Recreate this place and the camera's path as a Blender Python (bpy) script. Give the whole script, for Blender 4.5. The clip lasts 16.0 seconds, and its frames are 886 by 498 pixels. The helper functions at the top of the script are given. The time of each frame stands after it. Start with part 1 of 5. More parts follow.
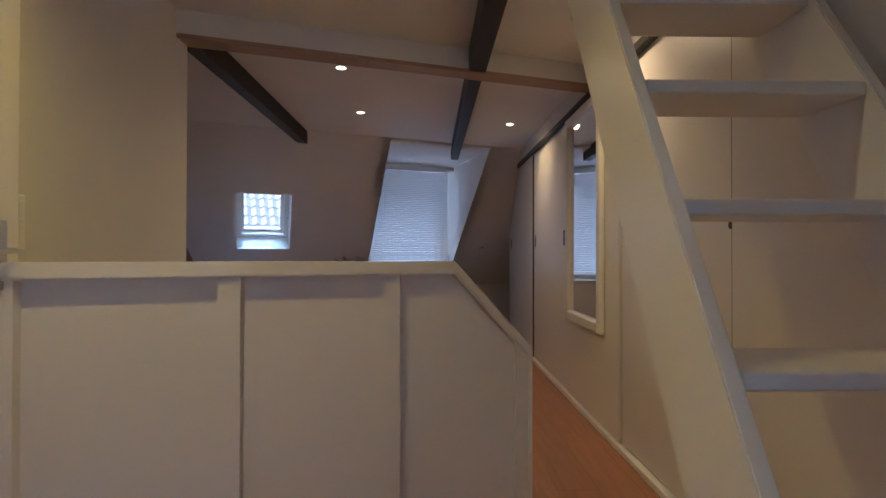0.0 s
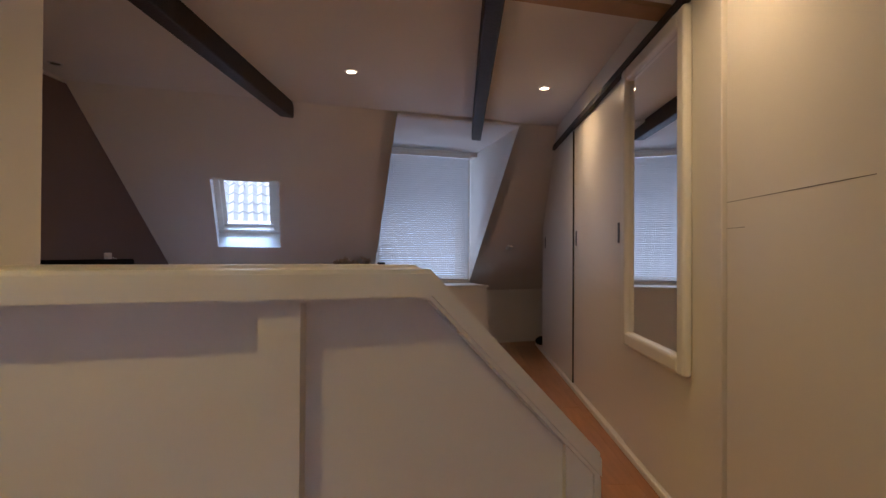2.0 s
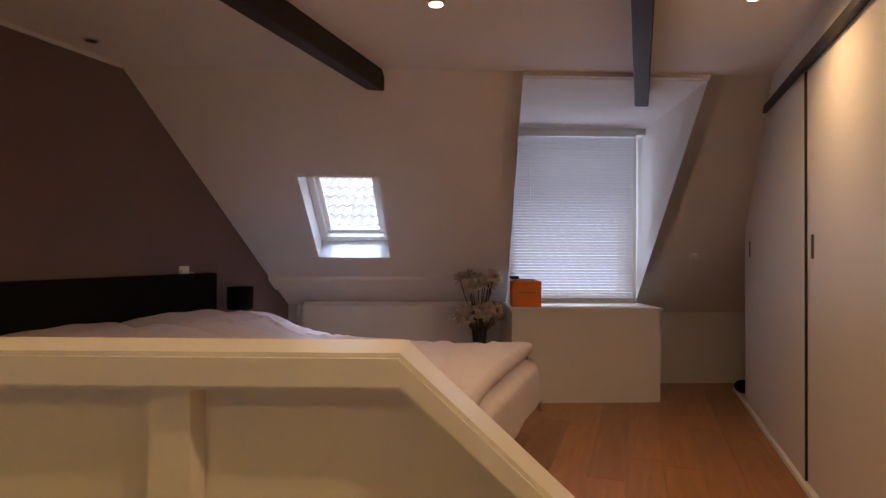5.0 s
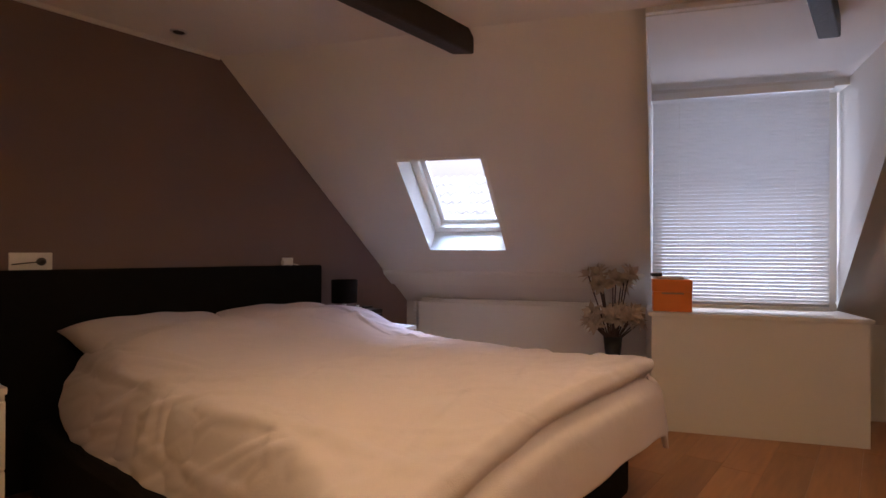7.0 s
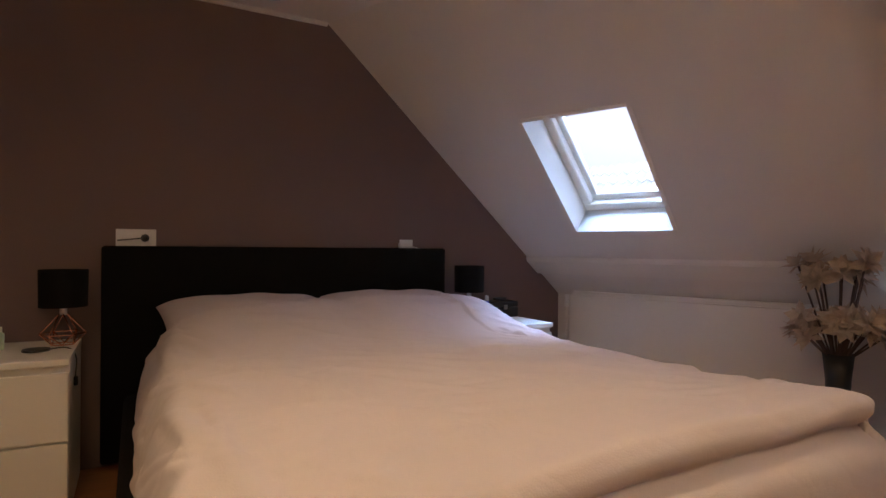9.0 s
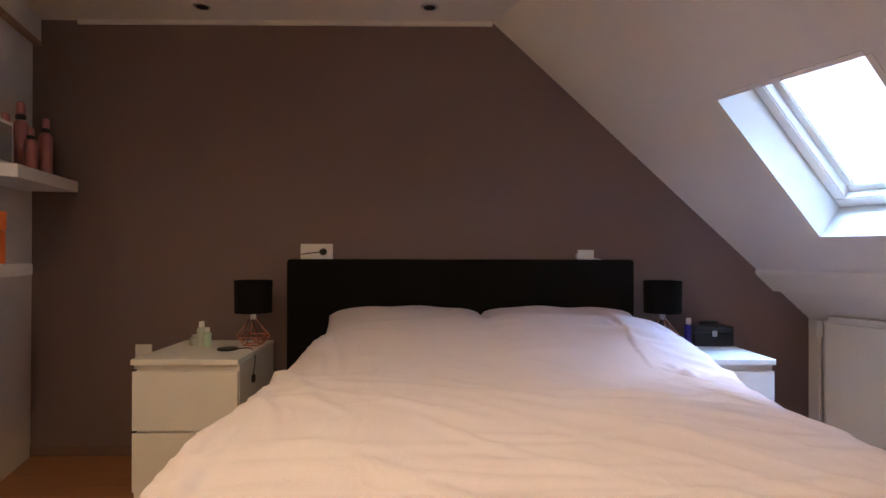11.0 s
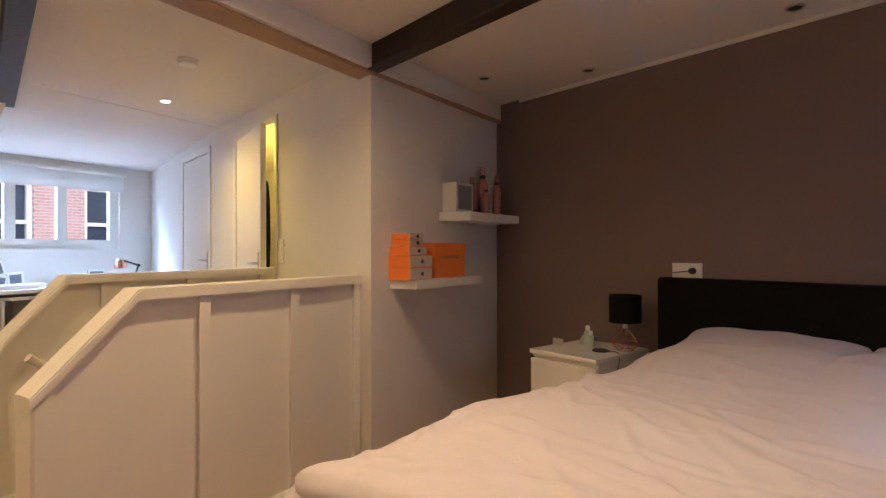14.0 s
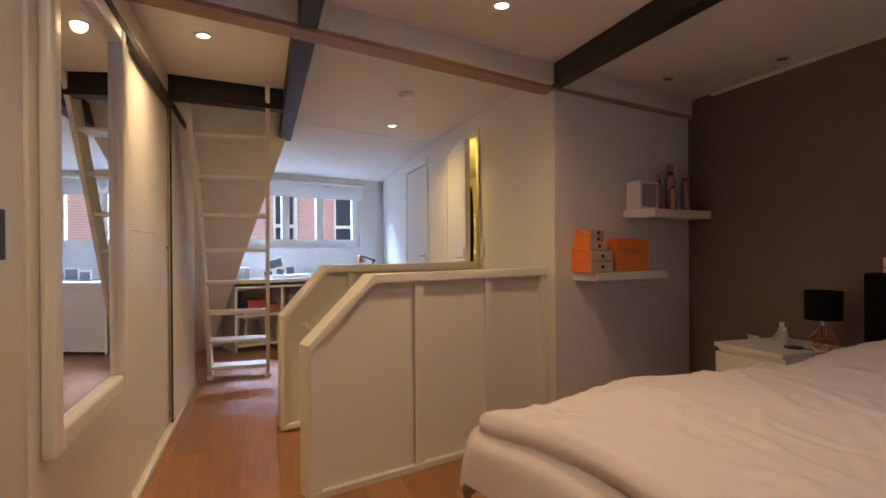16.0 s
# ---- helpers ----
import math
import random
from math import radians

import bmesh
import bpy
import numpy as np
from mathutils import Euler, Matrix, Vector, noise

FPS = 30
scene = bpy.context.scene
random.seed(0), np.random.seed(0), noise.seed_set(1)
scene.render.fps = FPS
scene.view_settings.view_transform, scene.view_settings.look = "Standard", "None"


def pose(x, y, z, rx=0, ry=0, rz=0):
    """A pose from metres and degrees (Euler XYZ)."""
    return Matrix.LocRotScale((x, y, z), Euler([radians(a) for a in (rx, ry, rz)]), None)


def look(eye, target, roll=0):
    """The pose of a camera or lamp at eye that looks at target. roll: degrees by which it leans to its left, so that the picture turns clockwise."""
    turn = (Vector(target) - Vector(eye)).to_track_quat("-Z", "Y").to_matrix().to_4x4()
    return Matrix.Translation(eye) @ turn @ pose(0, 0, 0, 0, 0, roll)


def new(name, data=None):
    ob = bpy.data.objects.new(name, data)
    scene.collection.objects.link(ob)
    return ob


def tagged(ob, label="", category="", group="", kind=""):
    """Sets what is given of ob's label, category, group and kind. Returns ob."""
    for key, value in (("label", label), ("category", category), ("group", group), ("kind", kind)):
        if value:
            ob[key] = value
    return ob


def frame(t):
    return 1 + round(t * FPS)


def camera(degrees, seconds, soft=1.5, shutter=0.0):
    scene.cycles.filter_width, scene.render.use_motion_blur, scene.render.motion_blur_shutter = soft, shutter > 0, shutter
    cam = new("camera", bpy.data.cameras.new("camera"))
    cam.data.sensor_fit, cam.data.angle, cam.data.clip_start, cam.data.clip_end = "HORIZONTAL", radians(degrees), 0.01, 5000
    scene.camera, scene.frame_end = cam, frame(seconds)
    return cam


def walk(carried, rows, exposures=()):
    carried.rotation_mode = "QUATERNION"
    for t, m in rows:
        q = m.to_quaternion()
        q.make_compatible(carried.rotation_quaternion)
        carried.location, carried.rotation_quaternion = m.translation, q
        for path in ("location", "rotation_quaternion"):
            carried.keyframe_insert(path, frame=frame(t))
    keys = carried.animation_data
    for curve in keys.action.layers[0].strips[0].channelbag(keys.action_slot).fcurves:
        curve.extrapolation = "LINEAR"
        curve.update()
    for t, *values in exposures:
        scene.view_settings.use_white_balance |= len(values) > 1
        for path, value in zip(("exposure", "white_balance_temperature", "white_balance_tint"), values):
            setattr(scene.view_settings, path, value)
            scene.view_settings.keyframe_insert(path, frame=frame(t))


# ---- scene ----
cam = camera(77.2, 16.0)
PATH = [
    (0, (0.385, 0.365, 1.055), (0.43, 2.365, 1.072), 0.1),
    (0.5, (0.41, 0.619, 1.044), (0.436, 2.618, 1.058), 0.1),
    (1, (0.443, 0.87, 1.044), (0.449, 2.87, 1.059), 0.1),
    (1.5, (0.493, 1.135, 1.047), (0.472, 3.135, 1.064), 0.2),
    (2, (0.514, 1.411, 1.054), (0.449, 3.41, 1.071), 0.3),
    (2.5, (0.525, 1.676, 1.065), (0.402, 3.672, 1.081), 0.4),
    (3, (0.542, 1.921, 1.078), (0.341, 3.911, 1.092), 0.3),
    (3.5, (0.564, 2.148, 1.111), (0.264, 4.125, 1.132), 0.4),
    (4, (0.574, 2.346, 1.138), (0.161, 4.302, 1.16), 0.4),
    (6.5, (0.8, 3.185, 1.116), (-0.298, 4.856, 1.127), 0.2),
    (7, (0.846, 3.361, 1.09), (-0.398, 4.927, 1.101), 0.3),
    (7.5, (0.854, 3.51, 1.038), (-0.514, 4.968, 1.055), 0.2),
    (8, (0.846, 3.697, 0.998), (-0.641, 5.034, 1.011), 0.3),
    (10.5, (0.662, 4.708, 1.027), (-1.324, 4.951, 1.023), 0.2),
    (11, (0.671, 4.779, 1.04), (-1.329, 4.8, 1.049), 0.1),
    (11.5, (0.72, 4.895, 1.07), (-1.267, 4.676, 1.083), 0.21),
    (12, (0.759, 5.013, 1.14), (-1.171, 4.494, 1.137), 0.1),
    (12.5, (0.774, 5.14, 1.155), (-1.04, 4.296, 1.154), 0.17),
    (13, (0.783, 5.277, 1.168), (-0.873, 4.155, 1.16), 0.2),
    (13.5, (0.78, 5.457, 1.167), (-0.694, 4.106, 1.164), 0.02),
    (14, (0.756, 5.631, 1.152), (-0.519, 4.09, 1.155), -0.1),
    (14.5, (0.765, 5.769, 1.164), (-0.32, 4.089, 1.161), -0.3),
    (15, (0.781, 5.857, 1.152), (-0.125, 4.074, 1.151), -0.3),
    (15.5, (0.807, 5.954, 1.152), (0.062, 4.098, 1.15), -0.4),
    (16, (0.837, 6.079, 1.139), (0.221, 4.176, 1.137), -0.4),
]
EXPOSURES = [(0.0, -0.25, 5150, 16), (4.0, 0.0, 6150, 25), (7.0, 0.3, 6350, 26), (10.5, 0.8, 5350, 16), (12.0, 1.35, 5600, 18), (13.0, 1.3, 5700, 18), (14.5, 0.8, 5650, 16), (16.0, 0.5, 5700, 18)]
walk(cam, [(t, look(eye, target, roll)) for t, eye, target, roll in PATH], EXPOSURES)

import numpy as np

# ---------------------------------------------------------------- light
world = bpy.data.worlds.new("world")
scene.world = world
world.use_nodes = True
wn = world.node_tree.nodes
sky = wn.new("ShaderNodeTexSky")
sky.sky_type = 'NISHITA'
sky.sun_disc = False
sky.sun_elevation, sky.sun_rotation = radians(35), radians(200)
sky.dust_density, sky.air_density = 6.0, 1.0
haze = wn.new("ShaderNodeHueSaturation")
haze.inputs["Saturation"].default_value, haze.inputs["Value"].default_value = 0.3, 2.7
world.node_tree.links.new(sky.outputs[0], haze.inputs["Color"])
world.node_tree.links.new(haze.outputs[0], wn["Background"].inputs[0])
wn["Background"].inputs[1].default_value = 0.15
sun_data = bpy.data.lights.new("sun", 'SUN')
sun_data.energy, sun_data.angle, sun_data.color = 0.9, radians(20), (1, 0.97, 0.93)
new("sun", sun_data).matrix_world = look((0, 0, 8), (2.5, -6.0, 0))
LAMP = 26.0            # watts of each lit spotlight
DAY = (0.48, 0.70, 1.0)


def sky_panel(name, corner_mid, toward, w, h, watts):
    """Sky light entering an opening."""
    d = bpy.data.lights.new(name, 'AREA')
    d.shape, d.size, d.size_y, d.energy, d.color = 'RECTANGLE', w, h, watts, DAY
    new(name, d).matrix_world = look(corner_mid, toward)


# ---------------------------------------------------------------- plan
PHI = radians(21.8)
CU, SU = math.cos(PHI), math.sin(PHI)
WEST, EAST, CEIL = -2.17, 1.40, 2.215     # bed wall, wardrobe front, ceiling
SLOPE = 7.72                              # the roof: v + z


def R(u, v, z=0.0):
    """Roof coordinates: u along the facade, v across it."""
    u = u + 0.09 * (v - 5.5) if v > 3 else u
    return Vector((u * CU - v * SU, u * SU + v * CU, z))


sky_panel("skylight_daylight", R(0.95, 6.75, 3.3), R(0.975, 6.35, 1.35), 1.2, 1.0, 230)
sky_panel("skylight_daylight_low", R(0.975, 7.15, 2.52), R(0.975, 6.34, 1.38), 1.1, 1.0, 10)
sky_panel("dormer_daylight", R(2.74, 7.35, 1.45), R(2.74, 5.0, 1.35), 1.0, 1.3, 6.5)
sky_panel("front_daylight", R(-0.1, -3.4, 3.95), R(-0.1, -1.2, 1.3), 3.4, 1.8, 950)


def far_n(x):      # bedroom face of the far half wall and the shelf wall
    return 3.01 + 0.33 * (x + 0.87) if x > -0.87 else 3.01 + 0.235 * (x + 0.87)


def shelf_y(x):    # wall with the shelves
    return 3.13 + 0.304 * (x + 0.82)


def near_s(x):     # hall face of the near half wall
    return 2.26 + 0.37 * (x - 0.464)


# ---------------------------------------------------------------- materials
def mat(name, colour, rough=0.6, metal=0.0, vary=0.08, scale=6.0, bump=0.05, fine=120.0, emit=0.0, spec=None):
    m = bpy.data.materials.new(name)
    m.use_nodes = True
    nt = m.node_tree
    b = nt.nodes["Principled BSDF"]
    b.inputs["Roughness"].default_value, b.inputs["Metallic"].default_value = rough, metal
    if spec is not None:
        b.inputs["Specular IOR Level"].default_value = spec
    tc = nt.nodes.new("ShaderNodeTexCoord")
    n1 = nt.nodes.new("ShaderNodeTexNoise")
    n1.inputs["Scale"].default_value, n1.inputs["Detail"].default_value = scale, 5
    n2 = nt.nodes.new("ShaderNodeTexNoise")
    n2.inputs["Scale"].default_value, n2.inputs["Detail"].default_value = fine, 3
    for n in (n1, n2):
        nt.links.new(tc.outputs["Object"], n.inputs["Vector"])
    ramp = nt.nodes.new("ShaderNodeMix")
    ramp.data_type = 'RGBA'
    ramp.inputs[6].default_value = (*[max(0, c * (1 - vary)) for c in colour], 1)
    ramp.inputs[7].default_value = (*[min(1, c * (1 + vary)) for c in colour], 1)
    nt.links.new(n1.outputs[0], ramp.inputs[0])
    nt.links.new(ramp.outputs[2], b.inputs["Base Color"])
    rr = nt.nodes.new("ShaderNodeMapRange")
    k = 0.03 if rough > 0.4 else 0.008
    rr.inputs[3].default_value, rr.inputs[4].default_value = max(0.02, rough - k), min(1, rough + k)
    nt.links.new(n1.outputs[0], rr.inputs[0])
    nt.links.new(rr.outputs[0], b.inputs["Roughness"])
    if bump:
        bp = nt.nodes.new("ShaderNodeBump")
        bp.inputs["Strength"].default_value, bp.inputs["Distance"].default_value = bump, 0.01
        nt.links.new(n2.outputs[0], bp.inputs["Height"])
        nt.links.new(bp.outputs[0], b.inputs["Normal"])
    if emit:
        b.inputs["Emission Color"].default_value = (*colour, 1)
        b.inputs["Emission Strength"].default_value = emit
    return m


M_WALL = mat("white_wall_paint", (0.72, 0.69, 0.64), 0.75, vary=0.04, scale=2.5, bump=0.12, fine=160)
M_CEIL = mat("ceiling_paint", (0.72, 0.69, 0.65), 0.8, vary=0.04, scale=2, bump=0.08, fine=140)
M_TAUPE = mat("taupe_wall_paint", (0.188, 0.134, 0.126), 0.85, vary=0.05, scale=2.5, bump=0.15, fine=160)
M_GLOSS = mat("white_gloss_paint", (0.74, 0.71, 0.65), 0.30, vary=0.015, scale=3, bump=0.02, fine=35)
M_DOOR = mat("wardrobe_lacquer", (0.72, 0.68, 0.61), 0.36, vary=0.015, scale=2, bump=0.015, fine=30)
M_BEAM = mat("dark_stained_beam", (0.026, 0.017, 0.013), 0.52, vary=0.45, scale=9, bump=0.25, fine=50, spec=0.32)
M_TRIM = mat("bare_timber_trim", (0.34, 0.21, 0.12), 0.55, vary=0.2, scale=14, bump=0.1)
M_BLACK = mat("black_upholstery", (0.006, 0.0055, 0.006), 0.9, vary=0.3, scale=20, bump=0.3, fine=300, spec=0.15)
M_LINEN = mat("pale_pink_cotton", (0.58, 0.52, 0.56), 0.85, vary=0.05, scale=4, bump=0.15, fine=260)
_nt = M_LINEN.node_tree
_wr = _nt.nodes.new("ShaderNodeTexNoise")
_wr.inputs["Scale"].default_value, _wr.inputs["Detail"].default_value, _wr.inputs["Distortion"].default_value = 4.0, 2, 1.2
_mp = _nt.nodes.new("ShaderNodeMapping")
_mp.inputs["Scale"].default_value = (1.0, 1.35, 1.0)
_mp.inputs["Rotation"].default_value = (0, 0, 0.35)
_ab = _nt.nodes.new("ShaderNodeMath")
_ab.operation = 'PINGPONG'
_ab.inputs[1].default_value = 0.12
_bp = _nt.nodes.new("ShaderNodeBump")
_bp.inputs["Strength"].default_value, _bp.inputs["Distance"].default_value = 0.12, 0.05
_tc = [n for n in _nt.nodes if n.bl_idname == "ShaderNodeTexCoord"][0]
_ob = [n for n in _nt.nodes if n.bl_idname == "ShaderNodeBump" and n is not _bp and n.name != _bp.name][0]
_nt.links.new(_tc.outputs["Object"], _mp.inputs[0])
_nt.links.new(_mp.outputs[0], _wr.inputs["Vector"])
_nt.links.new(_wr.outputs[0], _ab.inputs[0])
_nt.links.new(_ab.outputs[0], _bp.inputs["Height"])
_nt.links.new(_bp.outputs[0], _ob.inputs["Normal"])
M_MELA = mat("white_laminate", (0.78, 0.76, 0.72), 0.35, vary=0.02, bump=0.02)
M_DARK = mat("dark_plastic", (0.015, 0.015, 0.016), 0.4, vary=0.2, bump=0.03)
M_PLASTIC = mat("white_plastic", (0.8, 0.79, 0.76), 0.3, vary=0.02, bump=0.0)
M_ORANGE = mat("orange_card", (0.80, 0.20, 0.025), 0.6, vary=0.08, scale=8, bump=0.04)
M_GREYBOX = mat("grey_card", (0.55, 0.45, 0.38), 0.6, vary=0.05)
M_COPPER = mat("copper_wire", (0.85, 0.42, 0.28), 0.22, metal=1.0, vary=0.06, bump=0.0)
M_CHROME = mat("brushed_steel", (0.6, 0.6, 0.6), 0.28, metal=1.0, vary=0.05, bump=0.0)
M_PINK = mat("metallic_pink_plastic", (0.42, 0.17, 0.17), 0.3, metal=0.4, vary=0.05, bump=0.0)
M_BULB = mat("lamp_glow", (1.0, 0.72, 0.42), 0.5, emit=14, bump=0)


def part(name, bm, material, parent=None, label="", smooth=False):
    me = bpy.data.meshes.new(name)
    bmesh.ops.recalc_face_normals(bm, faces=bm.faces)
    bm.to_mesh(me)
    bm.free()
    me.materials.append(material)
    if smooth:
        for p in me.polygons:
            p.use_smooth = True
    ob = new(name, me)
    if parent is not None:
        ob.parent = parent
    if label:
        ob["label"] = label
    return ob


def thing(name, label, category, group="", at=(0, 0, 0), rz=0.0):
    e = new(name)
    e.empty_display_size = 0.05
    e.matrix_world = pose(*at, 0, 0, rz)
    return tagged(e, label, category, group)


def prism(bm, pts, z0, z1):
    """An upright prism on plan points; z1 may be a number or one per point."""
    lo = [bm.verts.new((p[0], p[1], z0)) for p in pts]
    hi = [bm.verts.new((p[0], p[1], z1)) for p in pts]
    bm.faces.new(lo[::-1])
    bm.faces.new(hi)
    for i in range(len(pts)):
        j = (i + 1) % len(pts)
        bm.faces.new((lo[i], lo[j], hi[j], hi[i]))
    return bm


def solid(bm, quad, off):
    """A slab: a quad (or polygon) and the same moved by off."""
    off = Vector(off)
    a = [bm.verts.new(Vector(p)) for p in quad]
    b = [bm.verts.new(Vector(p) + off) for p in quad]
    bm.faces.new(a[::-1])
    bm.faces.new(b)
    for i in range(len(a)):
        j = (i + 1) % len(a)
        bm.faces.new((a[i], a[j], b[j], b[i]))
    return bm


def box(bm, x0, x1, y0, y1, z0, z1, bevel=0.0, seg=2, m=None):
    out = bmesh.ops.create_cube(bm, size=1)["verts"]
    bmesh.ops.scale(bm, vec=(x1 - x0, y1 - y0, z1 - z0), verts=out)
    bmesh.ops.translate(bm, vec=((x0 + x1) / 2, (y0 + y1) / 2, (z0 + z1) / 2), verts=out)
    if bevel:
        es = {e for v in out for e in v.link_edges}
        out = [v for v in bmesh.ops.bevel(bm, geom=list(es), offset=bevel, segments=seg, affect='EDGES', profile=0.5)["verts"]]
    if m is not None:
        bmesh.ops.transform(bm, matrix=m, verts=out)
    return bm


def boxed(*a, **k):
    return box(bmesh.new(), *a, **k)


def cyl(bm, p, q, r, r2=None, n=16):
    p, q = Vector(p), Vector(q)
    d = q - p
    m = Matrix.Translation((p + q) / 2) @ d.to_track_quat("Z", "Y").to_matrix().to_4x4()
    bmesh.ops.create_cone(bm, cap_ends=True, segments=n, radius1=r, radius2=r if r2 is None else r2, depth=d.length, matrix=m)
    return bm


def lathe(bm, profile, n=24, m=None):
    rings = []
    for r, z in profile:
        rings.append([bm.verts.new((r * math.cos(2 * math.pi * i / n), r * math.sin(2 * math.pi * i / n), z)) for i in range(n)])
    for a, b in zip(rings, rings[1:]):
        for i in range(n):
            bm.faces.new((a[i], a[(i + 1) % n], b[(i + 1) % n], b[i]))
    bm.faces.new(rings[0][::-1])
    bm.faces.new(rings[-1])
    if m is not None:
        bmesh.ops.transform(bm, matrix=m, verts=[v for r in rings for v in r])
    return bm


def structure(name, bm, material, label, category):
    return tagged(part(name, bm, material), label, category, kind="structure")


# ---------------------------------------------------------------- floor, walls, ceiling
def floor_material():
    m = mat("oak_laminate", (0.30, 0.145, 0.062), 0.29, vary=0.25, scale=5, bump=0.03, fine=90)
    nt = m.node_tree
    b = nt.nodes["Principled BSDF"]
    info = nt.nodes.new("ShaderNodeObjectInfo")
    tc = nt.nodes.new("ShaderNodeTexCoord")
    mp = nt.nodes.new("ShaderNodeMapping")
    mp.inputs["Scale"].default_value = (14, 1.2, 14)
    gr = nt.nodes.new("ShaderNodeTexNoise")
    gr.inputs["Scale"].default_value, gr.inputs["Detail"].default_value = 2.5, 6
    add = nt.nodes.new("ShaderNodeVectorMath")
    nt.links.new(tc.outputs["Object"], mp.inputs[0])
    sc = nt.nodes.new("ShaderNodeVectorMath")
    sc.operation = 'SCALE'
    nt.links.new(info.outputs["Random"], sc.inputs["Scale"])
    sc.inputs[0].default_value = (37, 11, 5)
    nt.links.new(mp.outputs[0], add.inputs[0])
    nt.links.new(sc.outputs[0], add.inputs[1])
    nt.links.new(add.outputs[0], gr.inputs["Vector"])
    cr = nt.nodes.new("ShaderNodeValToRGB")
    cr.color_ramp.elements[0].position, cr.color_ramp.elements[1].position = 0.3, 0.75
    cr.color_ramp.elements[0].color = (0.30, 0.130, 0.048, 1)
    cr.color_ramp.elements[1].color = (0.41, 0.180, 0.066, 1)
    nt.links.new(gr.outputs[0], cr.inputs[0])
    hs = nt.nodes.new("ShaderNodeHueSaturation")
    vr = nt.nodes.new("ShaderNodeMapRange")
    vr.inputs[3].default_value, vr.inputs[4].default_value = 0.82, 1.15
    nt.links.new(info.outputs["Random"], vr.inputs[0])
    nt.links.new(vr.outputs[0], hs.inputs["Value"])
    nt.links.new(cr.outputs[0], hs.inputs["Color"])
    nt.links.new(hs.outputs[0], b.inputs["Base Color"])
    return m


M_FLOOR = floor_material()
STAIR_X0, STAIR_X1 = -0.82, 0.62
sb = bmesh.new()
# floor with the stair opening left free
st = [(STAIR_X0, near_s(STAIR_X0) + 0.02), (STAIR_X1, near_s(STAIR_X1) + 0.02), (STAIR_X1, far_n(STAIR_X1) - 0.02), (STAIR_X0, far_n(STAIR_X0) - 0.02)]
prism(sb, [(-2.32, -2.6), (2.14, -2.6), (2.14, st[1][1]), st[1], st[0], (-2.32, st[0][1])], -0.25, -0.012)
prism(sb, [(STAIR_X1, st[1][1]), (2.14, st[1][1]), (2.14, st[2][1]), st[2]], -0.25, -0.012)
prism(sb, [st[3], st[2], (2.14, st[2][1]), (2.14, 8.7), (-2.32, 8.7), (-2.32, st[3][1])], -0.25, -0.012)
floor = structure("floor", sb, M_FLOOR, "warm oak laminate plank floor with a soft sheen", "floor")

wb = bmesh.new()
solid(wb, [(WEST, 0.8, 0), (WEST, 6.8, 0), (WEST, 6.8, 0.70), (WEST, 4.75, 2.6), (WEST, 0.8, 2.6)], (-0.15, 0, 0))
structure("wall_west", wb, M_TAUPE, "matt taupe painted bed wall", "wall")
# wall with the two shelves, and the stair wall with a door opening
wb = bmesh.new()
prism(wb, [(-0.82, shelf_y(-0.82)), (WEST, shelf_y(WEST)), (WEST, shelf_y(WEST) - 0.12), (-0.94, shelf_y(-0.82) - 0.17), (-0.82, shelf_y(-0.82) - 0.17)], -2.6, CEIL)
structure("wall_shelf", wb, M_WALL, "white plastered wall carrying two floating shelves", "wall")
D2A, D2B, D1A, D1B = 1.12, 1.89, -0.42, 0.42
wb = bmesh.new()
ye = shelf_y(-0.82) - 0.17
solid(wb, [(-0.94, y, z) for y, z in ((ye, -2.6), (ye, CEIL), (-2.2, CEIL), (-2.2, -0.25), (D1A, -0.25), (D1A, 2.04), (D1B, 2.04), (D1B, -0.25), (D2A, -0.25), (D2A, 2.04), (D2B, 2.04), (D2B, -2.6))], (0.12, 0, 0))
structure("wall_stair", wb, M_WALL, "cream plastered wall along the stairwell with door openings", "wall")
wb = boxed(EAST + 0.62, EAST + 0.74, -2.5, 9.2, -0.25, 3.4)
structure("wall_east", wb, M_WALL, "plain white wall behind the wardrobe", "wall")
# room behind the stair wall
wb = bmesh.new()
box(wb, -2.17, -2.05, -2.3, 2.6, 0, 2.4)
structure("wall_bath", wb, M_WALL, "plain wall of the side room", "wall")


def slope_slab(bm, u0, u1, v0, v1, t=0.16):
    quad = [R(u0, v0, SLOPE - v0), R(u1, v0, SLOPE - v0), R(u1, v1, SLOPE - v1), R(u0, v1, SLOPE - v1)]
    n = Vector((-SU, CU, 1)).normalized() * t
    solid(bm, quad, n)


SKY_U, SKY_V = (0.70, 1.25), (6.065, 6.612)
DOR_U, DOR_V = (2.19, 3.315), (SLOPE - 2.185, 7.06)
TOPV, BOTV = SLOPE - CEIL, 7.14
rb = bmesh.new()
us = [-0.9, SKY_U[0], SKY_U[1], DOR_U[0], DOR_U[1], 5.2]
vs = [TOPV - 0.05, DOR_V[0], SKY_V[0], SKY_V[1], DOR_V[1], BOTV]
for i in range(5):
    for j in range(5):
        if i == 1 and j == 2:
            continue
        if i == 3 and 1 <= j <= 3:
            continue
        slope_slab(rb, us[i], us[i + 1], vs[j], vs[j + 1])
bmesh.ops.remove_doubles(rb, verts=rb.verts, dist=0.0005)
structure("roof_slope", rb, M_WALL, "white plastered 45 degree roof slope", "ceiling")

